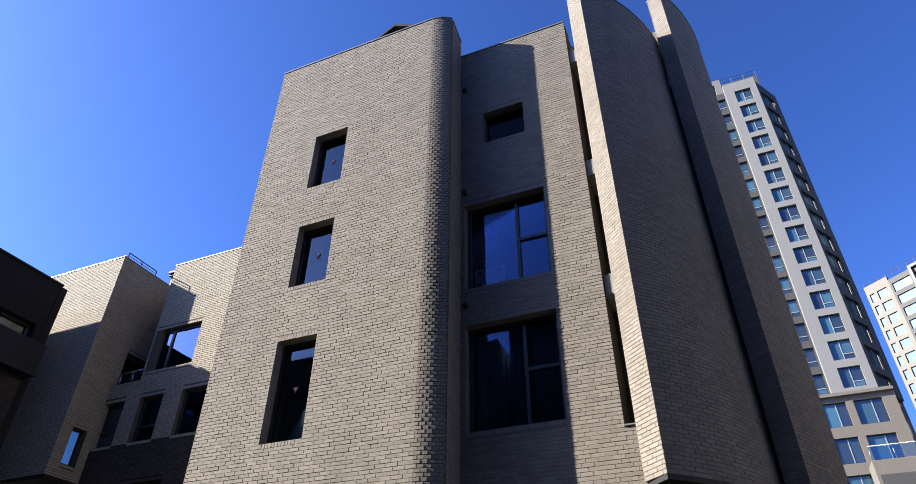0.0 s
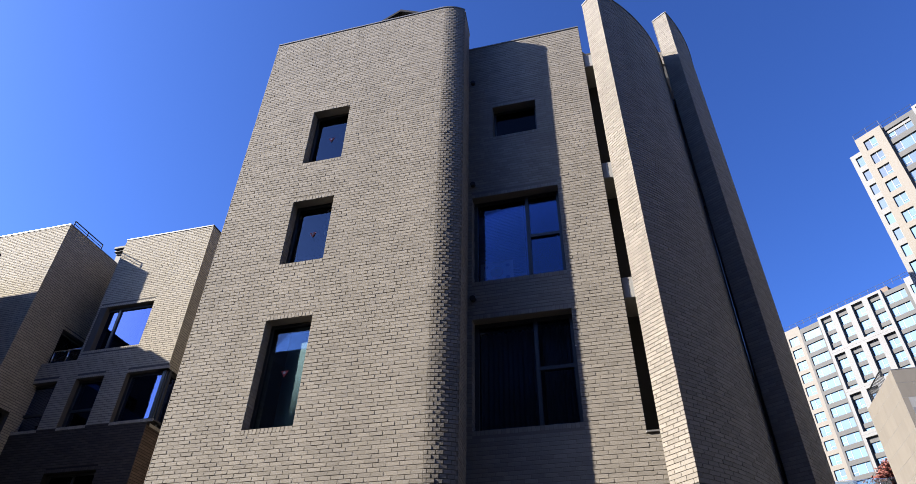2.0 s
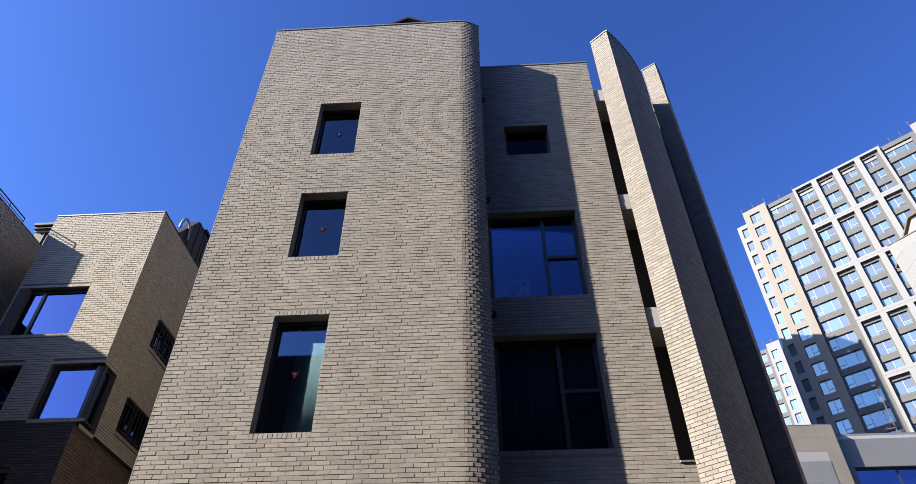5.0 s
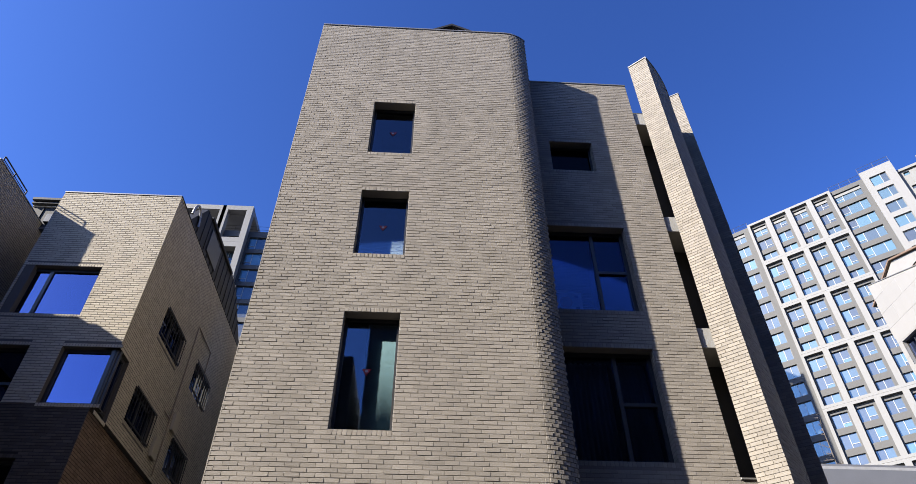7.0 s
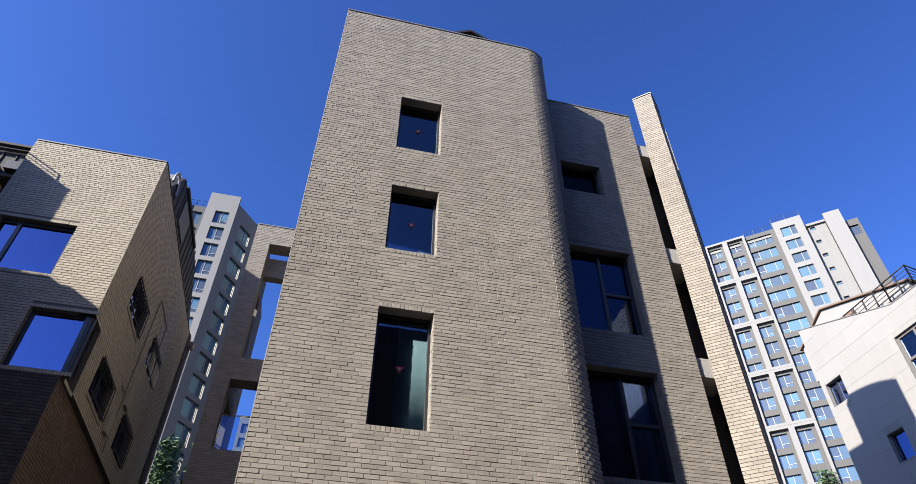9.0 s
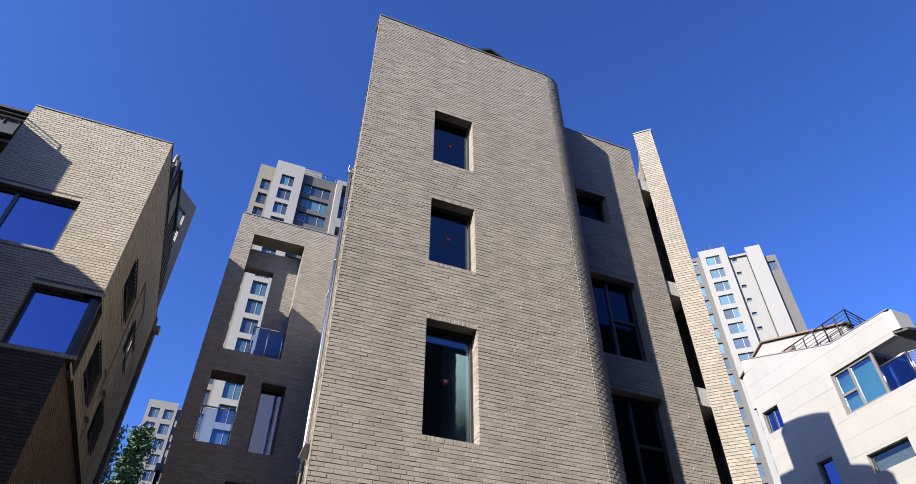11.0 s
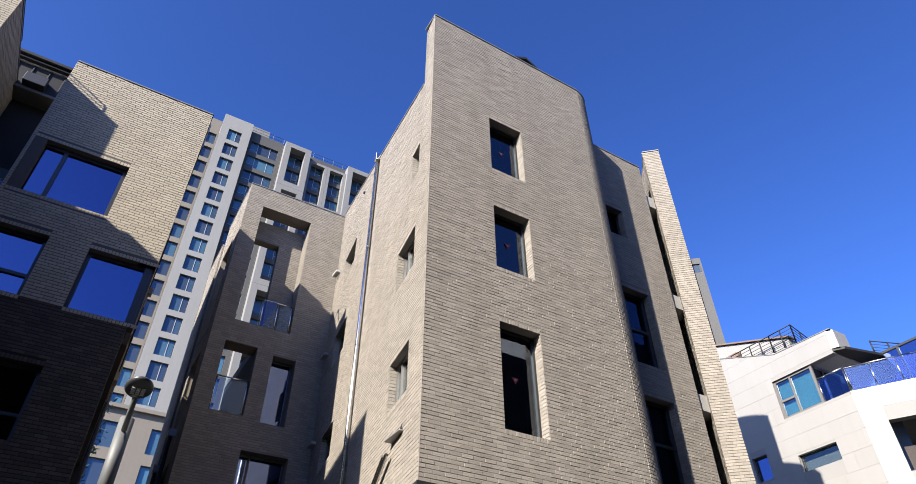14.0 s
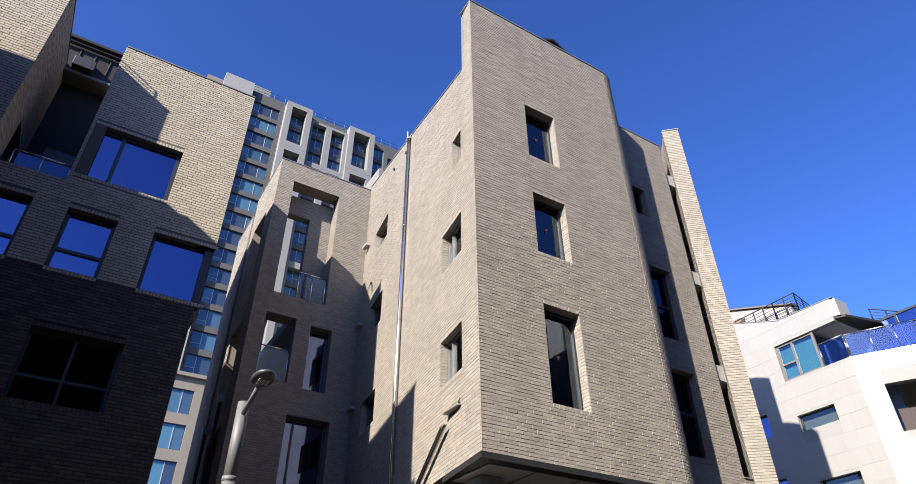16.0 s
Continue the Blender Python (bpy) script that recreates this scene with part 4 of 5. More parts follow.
for p, q in zip(arch, arch[1:]):
    rod_bm(bm, p, q, 0.04, 8)
part("vent_arch", bm, M["cap"], ivory, "pale curved vent pipe")
rod("downpipe", (CX + 0.1, 21.7, GROUND), (CX + 0.1, 21.7, 13.6), 0.055, M["brown_pipe"], ivory, 10, "brown rainwater pipe at the rear corner")
block("pipe_head", (CX, 21.58, 13.6), (CX + 0.24, 21.84, 13.85), M["brown_pipe"], ivory, 0.01)
bm = bmesh.new()
for p, q in (((CX + 0.03, 18.4, 12.3), (CX + 0.03, 16.9, 12.3)), ((CX + 0.03, 16.9, 12.3), (CX + 0.03, 16.9, 7.6)), ((CX + 0.03, 18.4, 12.3), (CX + 0.03, 18.4, 10.9)), ((CX + 0.03, 16.9, 9.2), (CX + 0.03, 16.4, 9.2))):
    rod_bm(bm, p, q, 0.018, 6)
part("cable_pipe", bm, M["brown_pipe"], ivory, "thin brown service pipe on the brick")
for y, z in ((17.1, 9.0), (16.3, 7.9)):
    block("meter_box", (CX, y, z), (CX + 0.1, y + 0.35, z + 0.55), M["ivory"], ivory, 0.01, "small wall box")
block("back_wall", (-18.3, 21.5, GROUND), (-13.3, 21.75, 14.1), M["grey_mortar"], ivory, 0.0)
block("inner_floor", (-18.2, 13.4, 7.2), (-13.7, 21.5, 7.45), M["deep_shade"], ivory, 0.0)

# second ivory volume, further forward
ivory2 = thing("ivory_tower_block", (-20, 13, GROUND), "ivory brick block with roof railing and overhanging corner", "house")
DX = -17.85
df = Path([(-23.5, 11.85), (DX, 11.85)])
dw = wall("front_wall", df, 6.6, 14.1, [], 0.35, M["grey_mortar"], ivory2)
de = Path([(DX, 11.85), (DX, 15.0)])
de_holes = [(0.38, 0.88, 7.0, 8.1), (1.35, 2.4, 9.7, 11.0)]
dew = wall("east_wall", de, 6.6, 14.1, de_holes, 0.35, M["grey_mortar"], ivory2, M["deep_shade"])
window(de, de_holes[0], ivory2, 0.14, fw=0.06)
window(de, de_holes[1], ivory2, 0.14, fw=0.06)
cap("flashing", df, 14.1, ivory2, wide=0.4)
cap("flashing", de, 14.1, ivory2, wide=0.37)
block("underside", (-23.5, 11.88, 6.5), (DX - 0.02, 15.0, 6.61), M["black_metal"], ivory2, 0.0)
block("roof", (-23.5, 12.3, 13.7), (DX - 0.36, 15.0, 13.9), M["concrete"], ivory2, 0.0)
block("base", (-23.5, 13.4, GROUND), (-18.6, 15.0, 6.5), M["umber_mortar"], ivory2, 0.0)
bm = bmesh.new()
for y in (12.0, 12.6, 13.3):
    rod_bm(bm, (DX - 0.06, y, 14.14), (DX - 0.06, y, 14.37), 0.018, 6)
rod_bm(bm, (DX - 0.06, 12.0, 14.37), (DX - 0.06, 13.3, 14.37), 0.02, 6)
rod_bm(bm, (DX - 0.06, 12.0, 14.26), (DX - 0.06, 13.3, 14.26), 0.012, 6)
part("roof_railing", bm, M["black_metal"], ivory2, "black steel roof railing")

# ---- dark house beside it ----
dark = thing("dark_house", (-21, 10.5, GROUND), "dark brick house with recessed balcony and black roof edge", "house")
fe = Path([(-19.0, 7.4), (-19.0, 10.85)])
fe_holes = [(0.6, 3.2, 10.36, 11.0), (2.0, 3.1, 7.2, 8.4)]
fw_ = wall("east_wall", fe, GROUND, 12.56, fe_holes, 0.35, M["umber_mortar"], dark, M["deep_shade"])
window(fe, fe_holes[0], dark, 0.25, bars=(("v", 0.5, 0, 1),), fw=0.07)
window(fe, fe_holes[1], dark, 0.2, bars=(("v", 0.5, 0, 1),), fw=0.07)
ff = Path([(-24.0, 7.4), (-19.0, 7.4)])
# sunny front coloured black so that it reads as shaded
ffw = wall("front_wall", ff, GROUND, 12.56, [], 0.35, M["black_metal"], dark, label="front wall coloured black in place of its shade")
block("roof", (-24.0, 7.35, 12.56), (-18.95, 10.9, 12.63), M["black_metal"], dark, 0.01)
block("north_wall", (-24.0, 10.86, GROUND), (-19.01, 11.1, 12.55), M["umber_mortar"], dark, 0.0)
block("balcony", (-18.998, 7.4, 9.3), (-18.6, 10.95, 10.32), M["black_metal"], dark, 0.01, "dark metal balcony front")

# ---- white stone house ----
white = thing("white_house", (13, 13, GROUND), "white stone-clad house with stepped parapet, glass balcony and loggias", "house", shift=(0, 0.22, 0.08), about=(-12.5, 0.3, 0.84), size=1.05)
EX = 9.6
ew = Path([(EX, 17.5), (EX, 11.1)])


def eu(y):
    return 17.5 - y


def white_top(u):
    y = 17.5 - u
    return 13.72 + (y - 11.1) * 0.035 if y < 13.4 else 13.8 + (y - 13.4) * 0.40


wh_holes = [(eu(13.87), 6.4, 11.2, 12.78), (eu(13.83), eu(12.27), 9.12, 9.75), (eu(13.75), eu(12.19), 6.55, 7.24), (eu(15.76), eu(15.08), 9.3, 10.23), (eu(15.7), eu(15.05), 6.75, 7.65), (eu(17.3), eu(16.5), 12.0, 12.9)]
whw = wall("west_wall", ew, GROUND, white_top, wh_holes, 0.3, M["joint"], white, M["deep_shade"], breaks=(eu(13.4),))
lay_bricks(ew, GROUND, white_top, wh_holes, M["white_stone"], whw, RNG, pitch=1.25, course=0.62, gap=0.008, back=0.02, chamfer=0.002, rowlocks=False, single=(4, 14), name="panel", rough=0.0015)
for i, h in enumerate(wh_holes):
    bars = (("v", 0.42, 0, 1), ("h", 0.45, 0, 0.42)) if i == 0 else ((("v", 0.5, 0, 1),) if i == 5 else ())
    h = (h[0], eu(12.17), h[2], h[3]) if i == 0 else h
    window(ew, h, white, 0.08 if i == 0 else 0.14, bars=bars, fw=0.09 if i == 0 else 0.04, glass_mat=M["glass_clear"] if i == 0 else (M["glass"] if i < 3 else M["glass_blue"]), frame_mat=M["grey_frame"] if i == 0 else M["frame"])
cap("flashing", Path([(EX, 17.5), (EX, 13.4), (EX, 10.9)]), white_top, white, wide=0.32, high=0.03)
e2 = Path([(EX, 11.1), (EX + 0.49 * 5, 11.1 - 0.87 * 5)])
e2_holes = [(0.75, 2.2, 8.2, 9.95), (0.9, 2.4, 5.2, 6.9)]
e2w = wall("south_wall", e2, GROUND, 11.16, e2_holes, 0.35, M["joint"], white, M["deep_shade"])
lay_bricks(e2, GROUND, 11.16, e2_holes, M["white_stone"], e2w, RNG, pitch=1.25, course=0.62, gap=0.008, back=0.02, chamfer=0.002, rowlocks=False, single=(4, 11), name="panel", rough=0.0015)
cap("balcony_edge", e2, 11.16, white, wide=0.5, high=0.03)
block("loggia_back", (12.2, 6.6, GROUND), (12.5, 11.0, 11.1), M["concrete"], white, 0.0)
slab("balcony_floor", [(EX + 0.3, 11.2), (EX + 2.75, 6.9), (14.5, 7.0), (14.5, 11.2)], 10.85, 11.15, M["concrete"], white)
for z in (8.0, 5.0):
    slab("loggia_floor", [(EX + 0.4, 10.9), (EX + 2.75, 6.9), (13, 7.0), (13, 11.0)], z, z + 0.18, M["concrete"], white)
glass_rail(white, (EX + 0.12, 11.05), (EX + 0.49 * 2.6, 11.1 - 0.87 * 2.6 + 0.05), 11.19, 0.95, 4)
glass_rail(white, (EX + 0.49 * 2.6, 11.1 - 0.87 * 2.6 + 0.05), (EX + 0.49 * 5, 11.1 - 0.87 * 5), 11.19, 0.95, 3)
block("set_back_wall", (11.62, 10.9, 11.16), (15.5, 12.1, 12.84), M["white_stone"], white, 0.0)
window(Path([(EX + 0.06, 12.15), (EX + 1.9, 12.15)]), (0.0, 1.8, 11.2, 12.78), white, 0.0, bars=(("v", 0.4, 0, 1),), fw=0.08, glass_mat=M["glass_blue"], frame_mat=M["grey_frame"])
glass_rail(white, (EX + 0.05, 12.1), (EX + 0.05, 11.08), 11.19, 0.95, 2)
window(Path([(11.55, 11.12), (11.55, 7.4)]), (0.1, 2.6, 11.2, 13.0), white, 0.0, bars=(("v", 0.5, 0, 1),), fw=0.08, glass_mat=M["glass_blue"])
slab("canopy", [(EX + 0.02, 11.12), (EX + 0.25, 10.75), (12.6, 10.1), (12.6, 11.2)], 12.86, 12.96, M["black_metal"], white, "dark canopy soffit over the balcony")
slab("roof_edge", [(EX, 11.1), (EX + 0.1, 10.85), (10.5, 10.85), (10.5, 11.1)], 12.95, 13.7, M["white_stone"], white)
block("body", (EX + 0.32, 11.4, GROUND), (15.5, 17.3, 11.14), M["white_stone"], white, 0.0)
block("body", (EX + 0.32, 12.3, 11.14), (15.5, 17.3, 13.3), M["white_stone"], white, 0.0)
slab("soffit", [(EX + 0.02, 11.13), (EX + 0.02, 12.12), (11.6, 12.12), (11.6, 11.13)], 12.8, 12.9, M["soffit_light"], white)
block("inner_curtain", (EX + 0.24, 12.3, 11.2), (EX + 0.27, 13.8, 12.6), M["teal_curtain"], white, 0.0, "teal curtain behind the pane")


def bar_rail(parent, a, b, z0a, z0b, za, zb, posts, bars, label):
    """A steel rail of level bars between posts; z0: foot, z: top at both ends."""
    rail = rod("roof_railing", (*a, za), (*b, zb), 0.022, M["black_metal"], parent, 8, label)
    A, B = Vector((*a, za)), Vector((*b, zb))
    for k in range(posts):
        w = k / (posts - 1)
        p = A.lerp(B, w)
        rod("post", (p.x, p.y, z0a + (z0b - z0a) * w), p, 0.03, M["black_metal"], rail, 6)
    full = max(za - z0a, zb - z0b)
    for k in range(1, bars):
        drop = full * k / bars
        da, db = za - z0a, zb - z0b
        w0 = 0.0 if da >= drop else (drop - da) / (db - da)
        if w0 < 1:
            rod("bar", A.lerp(B, w0) - Vector((0, 0, drop)), B - Vector((0, 0, drop)), 0.012, M["black_metal"], rail, 6)
    return rail


bar_rail(white, (EX + 0.15, 15.4), (EX + 0.15, 13.43), 14.55, 13.85, 14.74, 14.74, 5, 6, "dark steel bar railing on the parapet")
bar_rail(white, (EX + 0.15, 13.43), (EX + 0.15, 12.38), 13.85, 13.8, 14.74, 14.74, 3, 6, "dark steel bar railing on the parapet")
bar_rail(white, (EX + 0.15, 12.38), (EX + 1.8, 12.7), 13.8, 13.8, 14.74, 14.74, 3, 6, "dark steel bar railing on the roof")
bar_rail(white, (11.4, 10.5), (14.2, 9.4), 12.97, 12.97, 13.52, 13.52, 5, 4, "dark steel bar railing above the canopy")
bm = bmesh.new()
f = bm.faces.new([bm.verts.new((EX + 0.6, y, z)) for y, z in ((18.2, 13.6), (12.9, 13.6), (12.9, 14.5), (16.6, 15.9), (18.2, 15.1))])
r = bmesh.ops.extrude_face_region(bm, geom=[f])
bmesh.ops.translate(bm, vec=(4.5, 0, 0), verts=[g for g in r["geom"] if isinstance(g, bmesh.types.BMVert)])
bmesh.ops.recalc_face_normals(bm, faces=bm.faces)
part("attic", bm, M["white_stone"], white, "white attic gable behind the railing")
for p, q in (((EX + 0.5, 12.8, 14.5), (EX + 0.5, 16.6, 15.93)), ((EX + 0.5, 16.6, 15.93), (EX + 0.5, 18.3, 15.08))):
    d = Vector(q) - Vector(p)
    bm = bmesh.new()
    box_bm(bm, (0, 0, 0), (0.5, d.length, 0.06), Matrix.Translation(p) @ Matrix.Rotation(math.atan2(d.z, d.y), 4, "X"))
    part("roof_edge_board", bm, M["brown_wood"], white, "brown roof edge board")
block("eave_beam", (EX + 0.35, 15.2, 14.72), (EX + 0.62, 16.5, 14.94), M["brown_wood"], white, 0.02, "brown boarded eave beam on the attic")
cloth = thing("balcony_cloth", (EX + 0.49 * 1.2 - 0.05, 11.1 - 0.87 * 1.2, 8.2), "dark brown cloth hung over the loggia rail", "cloth", shift=(0, 0.22, 0.08), about=(-12.5, 0.3, 0.84), size=1.05)
vs, fs = [], []
for i in range(25):
    u = 0.85 + 1.0 * i / 24
    for k, z in enumerate((8.2, 8.55, 9.0)):
        x, y, _ = e2.at(u, -0.05 + 0.02 * math.sin(i * 0.9 + k), 0)
        vs += [(x, y, z - 0.05 * (i / 24))]
for i in range(24):
    for k in range(2):
        fs.append((i * 3 + k, i * 3 + 3 + k, i * 3 + 4 + k, i * 3 + 1 + k))
clo = mesh_object("fabric", vs, fs, M["brown_cloth"], cloth)
sol = clo.modifiers.new("thick", "SOLIDIFY")
sol.thickness = 0.01

# ---- low beige building beyond ----
low = thing("beige_annex", (17, 43, GROUND), "beige stone building with grey panels and dark window", "building")
lf = Path([(14.24, 40.0), (17.75, 40.0)])
lw_ = wall("front_wall", lf, GROUND, 19.05, [], 0.3, M["joint"], low)
lay_bricks(lf, 11.0, 19.05, [(0.3, 2.6, 11.0, 16.7)], M["beige_stone"], lw_, RNG, pitch=1.75, course=0.9, gap=0.014, back=0.02, rowlocks=False, name="panel")
gpan = Path([(14.54, 39.97), (16.84, 39.97)])
gpw = wall("grey_field", gpan, 9.0, 16.68, [], 0.02, M["joint"], low)
lay_bricks(gpan, 11.0, 16.68, [], M["grey_stone"], gpw, RNG, pitch=1.15, course=0.9, gap=0.014, back=0.01, rowlocks=False, name="panel")
lside = Path([(14.24, 45.9), (14.24, 40.0)])
lws = wall("side_wall", lside, GROUND, 19.05, [], 0.3, M["joint"], low)
lay_bricks(lside, 11.0, 19.05, [], M["beige_stone"], lws, RNG, pitch=1.75, course=0.9, gap=0.014, back=0.02, rowlocks=False, name="panel")
lr = Path([(17.75, 40.6), (33.0, 40.6)])
lr_holes = [(0.7, 14, 10.0, 16.5)]
lrw = wall("right_wall", lr, GROUND, 18.65, lr_holes, 0.3, M["grey_stone"], low, M["deep_shade"])
window(lr, lr_holes[0], low, 0.3, bars=(("v", 0.2, 0, 1), ("v", 0.4, 0, 1), ("v", 0.6, 0, 1), ("v", 0.8, 0, 1), ("h", 0.5, 0, 1)), fw=0.12, glass_mat=M["glass_blue"])
block("roof", (14.5, 40.6, 18.3), (33, 45.8, 18.5), M["concrete"], low, 0.0)
cap("flashing", lf, 19.05, low, wide=0.4)
rail = rod("roof_railing", (14.7, 42.6, 20.3), (14.7, 45.8, 20.3), 0.04, M["black_metal"], low, 8, "dark bar railing on the roof")
for k in range(17):
    rod("bar", (14.7, 42.6 + 0.2 * k, 18.5), (14.7, 42.6 + 0.2 * k, 20.3), 0.022, M["black_metal"], rail, 6)


# ---- far apartment towers ----
def tower_face(parent, path, z0, z1, cols, floors, material, thick=0.5, depth=0.18, fw=0.07, frame_mat=None, name="wall"):
    """One face: a wall with window openings. cols: (u0, u1, bars). floors: (sill, head) heights."""
    holes = [(u0, u1, a, b) for u0, u1, _ in cols for a, b in floors]
    w = wall(name, path, z0, z1, holes, thick, material, parent, M["deep_shade"], front=0.0, trim=0.0)
    for u0, u1, bars in cols:
        for a, b in floors:
            window(path, (u0, u1, a, b), parent, depth, bars=bars, fw=fw, glass_mat=M["glass_far"], frame_mat=frame_mat or M["frame"], bar_mat=M["pale_frame"])
    return w


def bands(parent, path, floors, u0, u1, material, proud=0.05, high=0.10, name="band"):
    """Thin string courses between storeys."""
    for a, b in floors:
        ob = block(name, (u0, -proud, 0), (u1, 0.02, high), material, None, 0.0)
        attach(ob, parent)
        ob.matrix_basis = path.matrix(0, 0, a - 0.45)


SPLIT = (("v", 0.5, 0, 1), ("h", 0.3, 0.5, 1))
WIDE = (("v", 0.28, 0, 1), ("v", 0.72, 0, 1), ("h", 0.3, 0, 0.28))
ONE = (("v", 0.62, 0, 1),)


def levels(head, pitch, n, high):
    return [(head - k * pitch - high, head - k * pitch) for k in range(n)]


def roof_rail(parent, path, z, high=1.1):
    bm = bmesh.new()
    n = max(2, int(path.length / 1.4))
    for k in range(n + 1):
        p = path.at(path.length * k / n, -0.25, z)
        rod_bm(bm, p, (p[0], p[1], z + high), 0.03, 4)
    for h in (0.5, 1.0):
        rod_bm(bm, path.at(0, -0.25, z + high * h), path.at(path.length, -0.25, z + high * h), 0.03, 4)
    part("roof_railing", bm, M["tower_grey"], parent)


def white_frames(parent, path, cells, proud, thick, material, name="frame"):
    """Proud rectangular frames (u0, u1, z0, z1) on a tower's face, as one grid member each."""
    for u0, u1, a, b in cells:
        bm = bmesh.new()
        for lo, hi in (((u0, a), (u0 + thick, b)), ((u1 - thick, a), (u1, b)), ((u0 + thick, a), (u1 - thick, a + thick)), ((u0 + thick, b - thick), (u1 - thick, b))):
            box_bm(bm, (lo[0], -proud, lo[1]), (hi[0], 0.0, hi[1]))
        ob = part(name, bm, material, None)
        attach(ob, parent)
        ob.matrix_basis = path.matrix(0, 0, 0)


# tower behind the rear wing
tw = thing("apartment_tower", (2, 70, GROUND), "white and grey apartment tower with white frames and cream corner", "apartment tower", "apartment towers", shift=(-0.8, 0, 0.6))
TY = 62.0
fl = levels(63.9, 2.57, 15, 1.9)
pa = Path([(-10.7, TY), (-7.0, TY)])
tower_face(tw, pa, 25.3, 66.3, [(0.95, 2.6, ONE)], fl, M["tower_sunlit"])
pb = Path([(-7.0, TY + 0.6), (-2.6, TY + 0.6)])
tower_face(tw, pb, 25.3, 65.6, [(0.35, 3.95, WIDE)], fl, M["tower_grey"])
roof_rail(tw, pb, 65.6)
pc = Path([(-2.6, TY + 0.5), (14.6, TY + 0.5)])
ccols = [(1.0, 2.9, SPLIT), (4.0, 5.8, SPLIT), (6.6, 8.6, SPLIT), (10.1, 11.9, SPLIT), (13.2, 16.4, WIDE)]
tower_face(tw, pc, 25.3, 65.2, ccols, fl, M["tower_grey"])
roof_rail(tw, pc, 65.2)
cells = []
for k in range(5):
    zt_, zb_ = 65.1 - 7.71 * k, 65.1 - 7.71 * (k + 1) + 0.02
    cells += [(0.1, 3.6, zb_, zt_), (9.0, 12.8, zb_, zt_)]
white_frames(tw, pc, cells, 1.1, 0.75, M["tower_white"])
cells = [(3.62, 6.3, 63.9 - 7.71 * (k + 1), 63.9 - 7.71 * k - 0.02) for k in range(5)] + [(6.32, 8.98, 63.9 - 7.71 * (k + 1), 63.9 - 7.71 * k - 0.02) for k in range(5)]
white_frames(tw, pc, cells, 0.6, 0.4, M["tower_white"])
pd = Path([(-12.7, TY + 0.9), (-10.72, TY + 0.9)])
tower_face(tw, pd, 25.3, 65.6, [(0.65, 1.8, ())], [(a - 0.9, b - 0.9) for a, b in fl], M["tower_cream"])
low_f = levels(24.0, 3.3, 7, 2.3)
pl = Path([(-13.0, TY - 0.1), (14.6, TY - 0.1)])
tower_face(tw, pl, GROUND, 25.2, [(u, u + 2.6, ONE) for u in (1.0, 5.2, 9.2, 13.2, 17.2, 21.2, 25.2)], low_f, M["tower_cream"])
cap("cornice", pl, 25.2, tw, wide=0.5, over=0.35, high=0.35, material=M["tower_cream"])
block("core", (-12.4, 64.0, GROUND), (14.2, 78, 64.4), M["tower_light"], tw, 0.0)
block("east_side", (14.3, TY + 1.2, GROUND), (14.59, 71, 65.1), M["tower_light"], tw, 0.0)
block("roof", (-10.6, TY + 1.2, 64.5), (14.3, 71, 64.9), M["tower_light"], tw, 0.0)
block("roof_box", (-10.6, TY + 2, 64.9), (-4.5, TY + 8, 68.2), M["tower_light"], tw, 0.0)

# slim tower seen beside the fins
tA = thing("apartment_tower", (10, 75, GROUND), "slim pale grey apartment tower with grey banded side and shade-coloured facet", "apartment tower", "apartment towers", shift=(-0.6, 0, -1.4), about=(0.0, -0.5, 1.15), size=0.85)
AY = 57.0
fa = levels(60.24, 2.448, 15, 1.773)
p1 = Path([(9.61, AY), (12.98, AY)])
tower_face(tA, p1, 23.67, 61.71, [(1.0, 2.7, SPLIT)], fa, M["tower_sunlit"])
p2 = Path([(7.45, AY + 0.7), (9.59, AY + 0.7)])
tower_face(tA, p2, 23.67, 61.19, [(0.52, 2.08, SPLIT)], fa, M["tower_grey"])
# right facet turns from the sun; grey paint deepens its shade
p3 = Path([(12.98, AY + 0.02), (15.1, 60.4)])
tower_face(tA, p3, 23.67, 61.02, [(0.55, 3.0, ONE)], levels(59.72, 2.448, 15, 1.773), M["tower_grey"])
fb = levels(23.06, 2.854, 7, 1.989)
p4 = Path([(7.45, AY - 0.15), (13.85, AY - 0.15)])
tower_face(tA, p4, GROUND, 23.49, [(0.85, 2.85, ONE), (3.4, 5.45, ONE)], fb, M["tower_cream"])
cap("cornice", p4, 23.49, tA, wide=0.6, over=0.3, high=0.26, material=M["tower_cream"])
block("core", (8.14, AY + 3.6, GROUND), (15.0, AY + 17.0, 60.85), M["tower_light"], tA, 0.0)
podium = thing("podium_building", (14, 58, GROUND), "cream low building with glass terrace rail", "building", shift=(0, 0, -0.28), about=(0.0, -0.5, 1.15), size=0.85)
block("body", (9.5, 54.5, GROUND), (30, 56.6, 16.35), M["tower_cream"], podium, 0.02)
block("grey_wall", (9.7, 54.4, GROUND), (30, 54.49, 15.3), M["tower_grey"], podium, 0.01)
glass_rail(podium, (9.6, 54.6), (29.9, 54.6), 16.35, 1.05, 14, M["glass_clear"])

# large tower with a white grid, turned 41.5 degrees
B0 = Vector((40.0, 70.0))
BD = Vector((math.cos(radians(-41.5)), math.sin(radians(-41.5))))


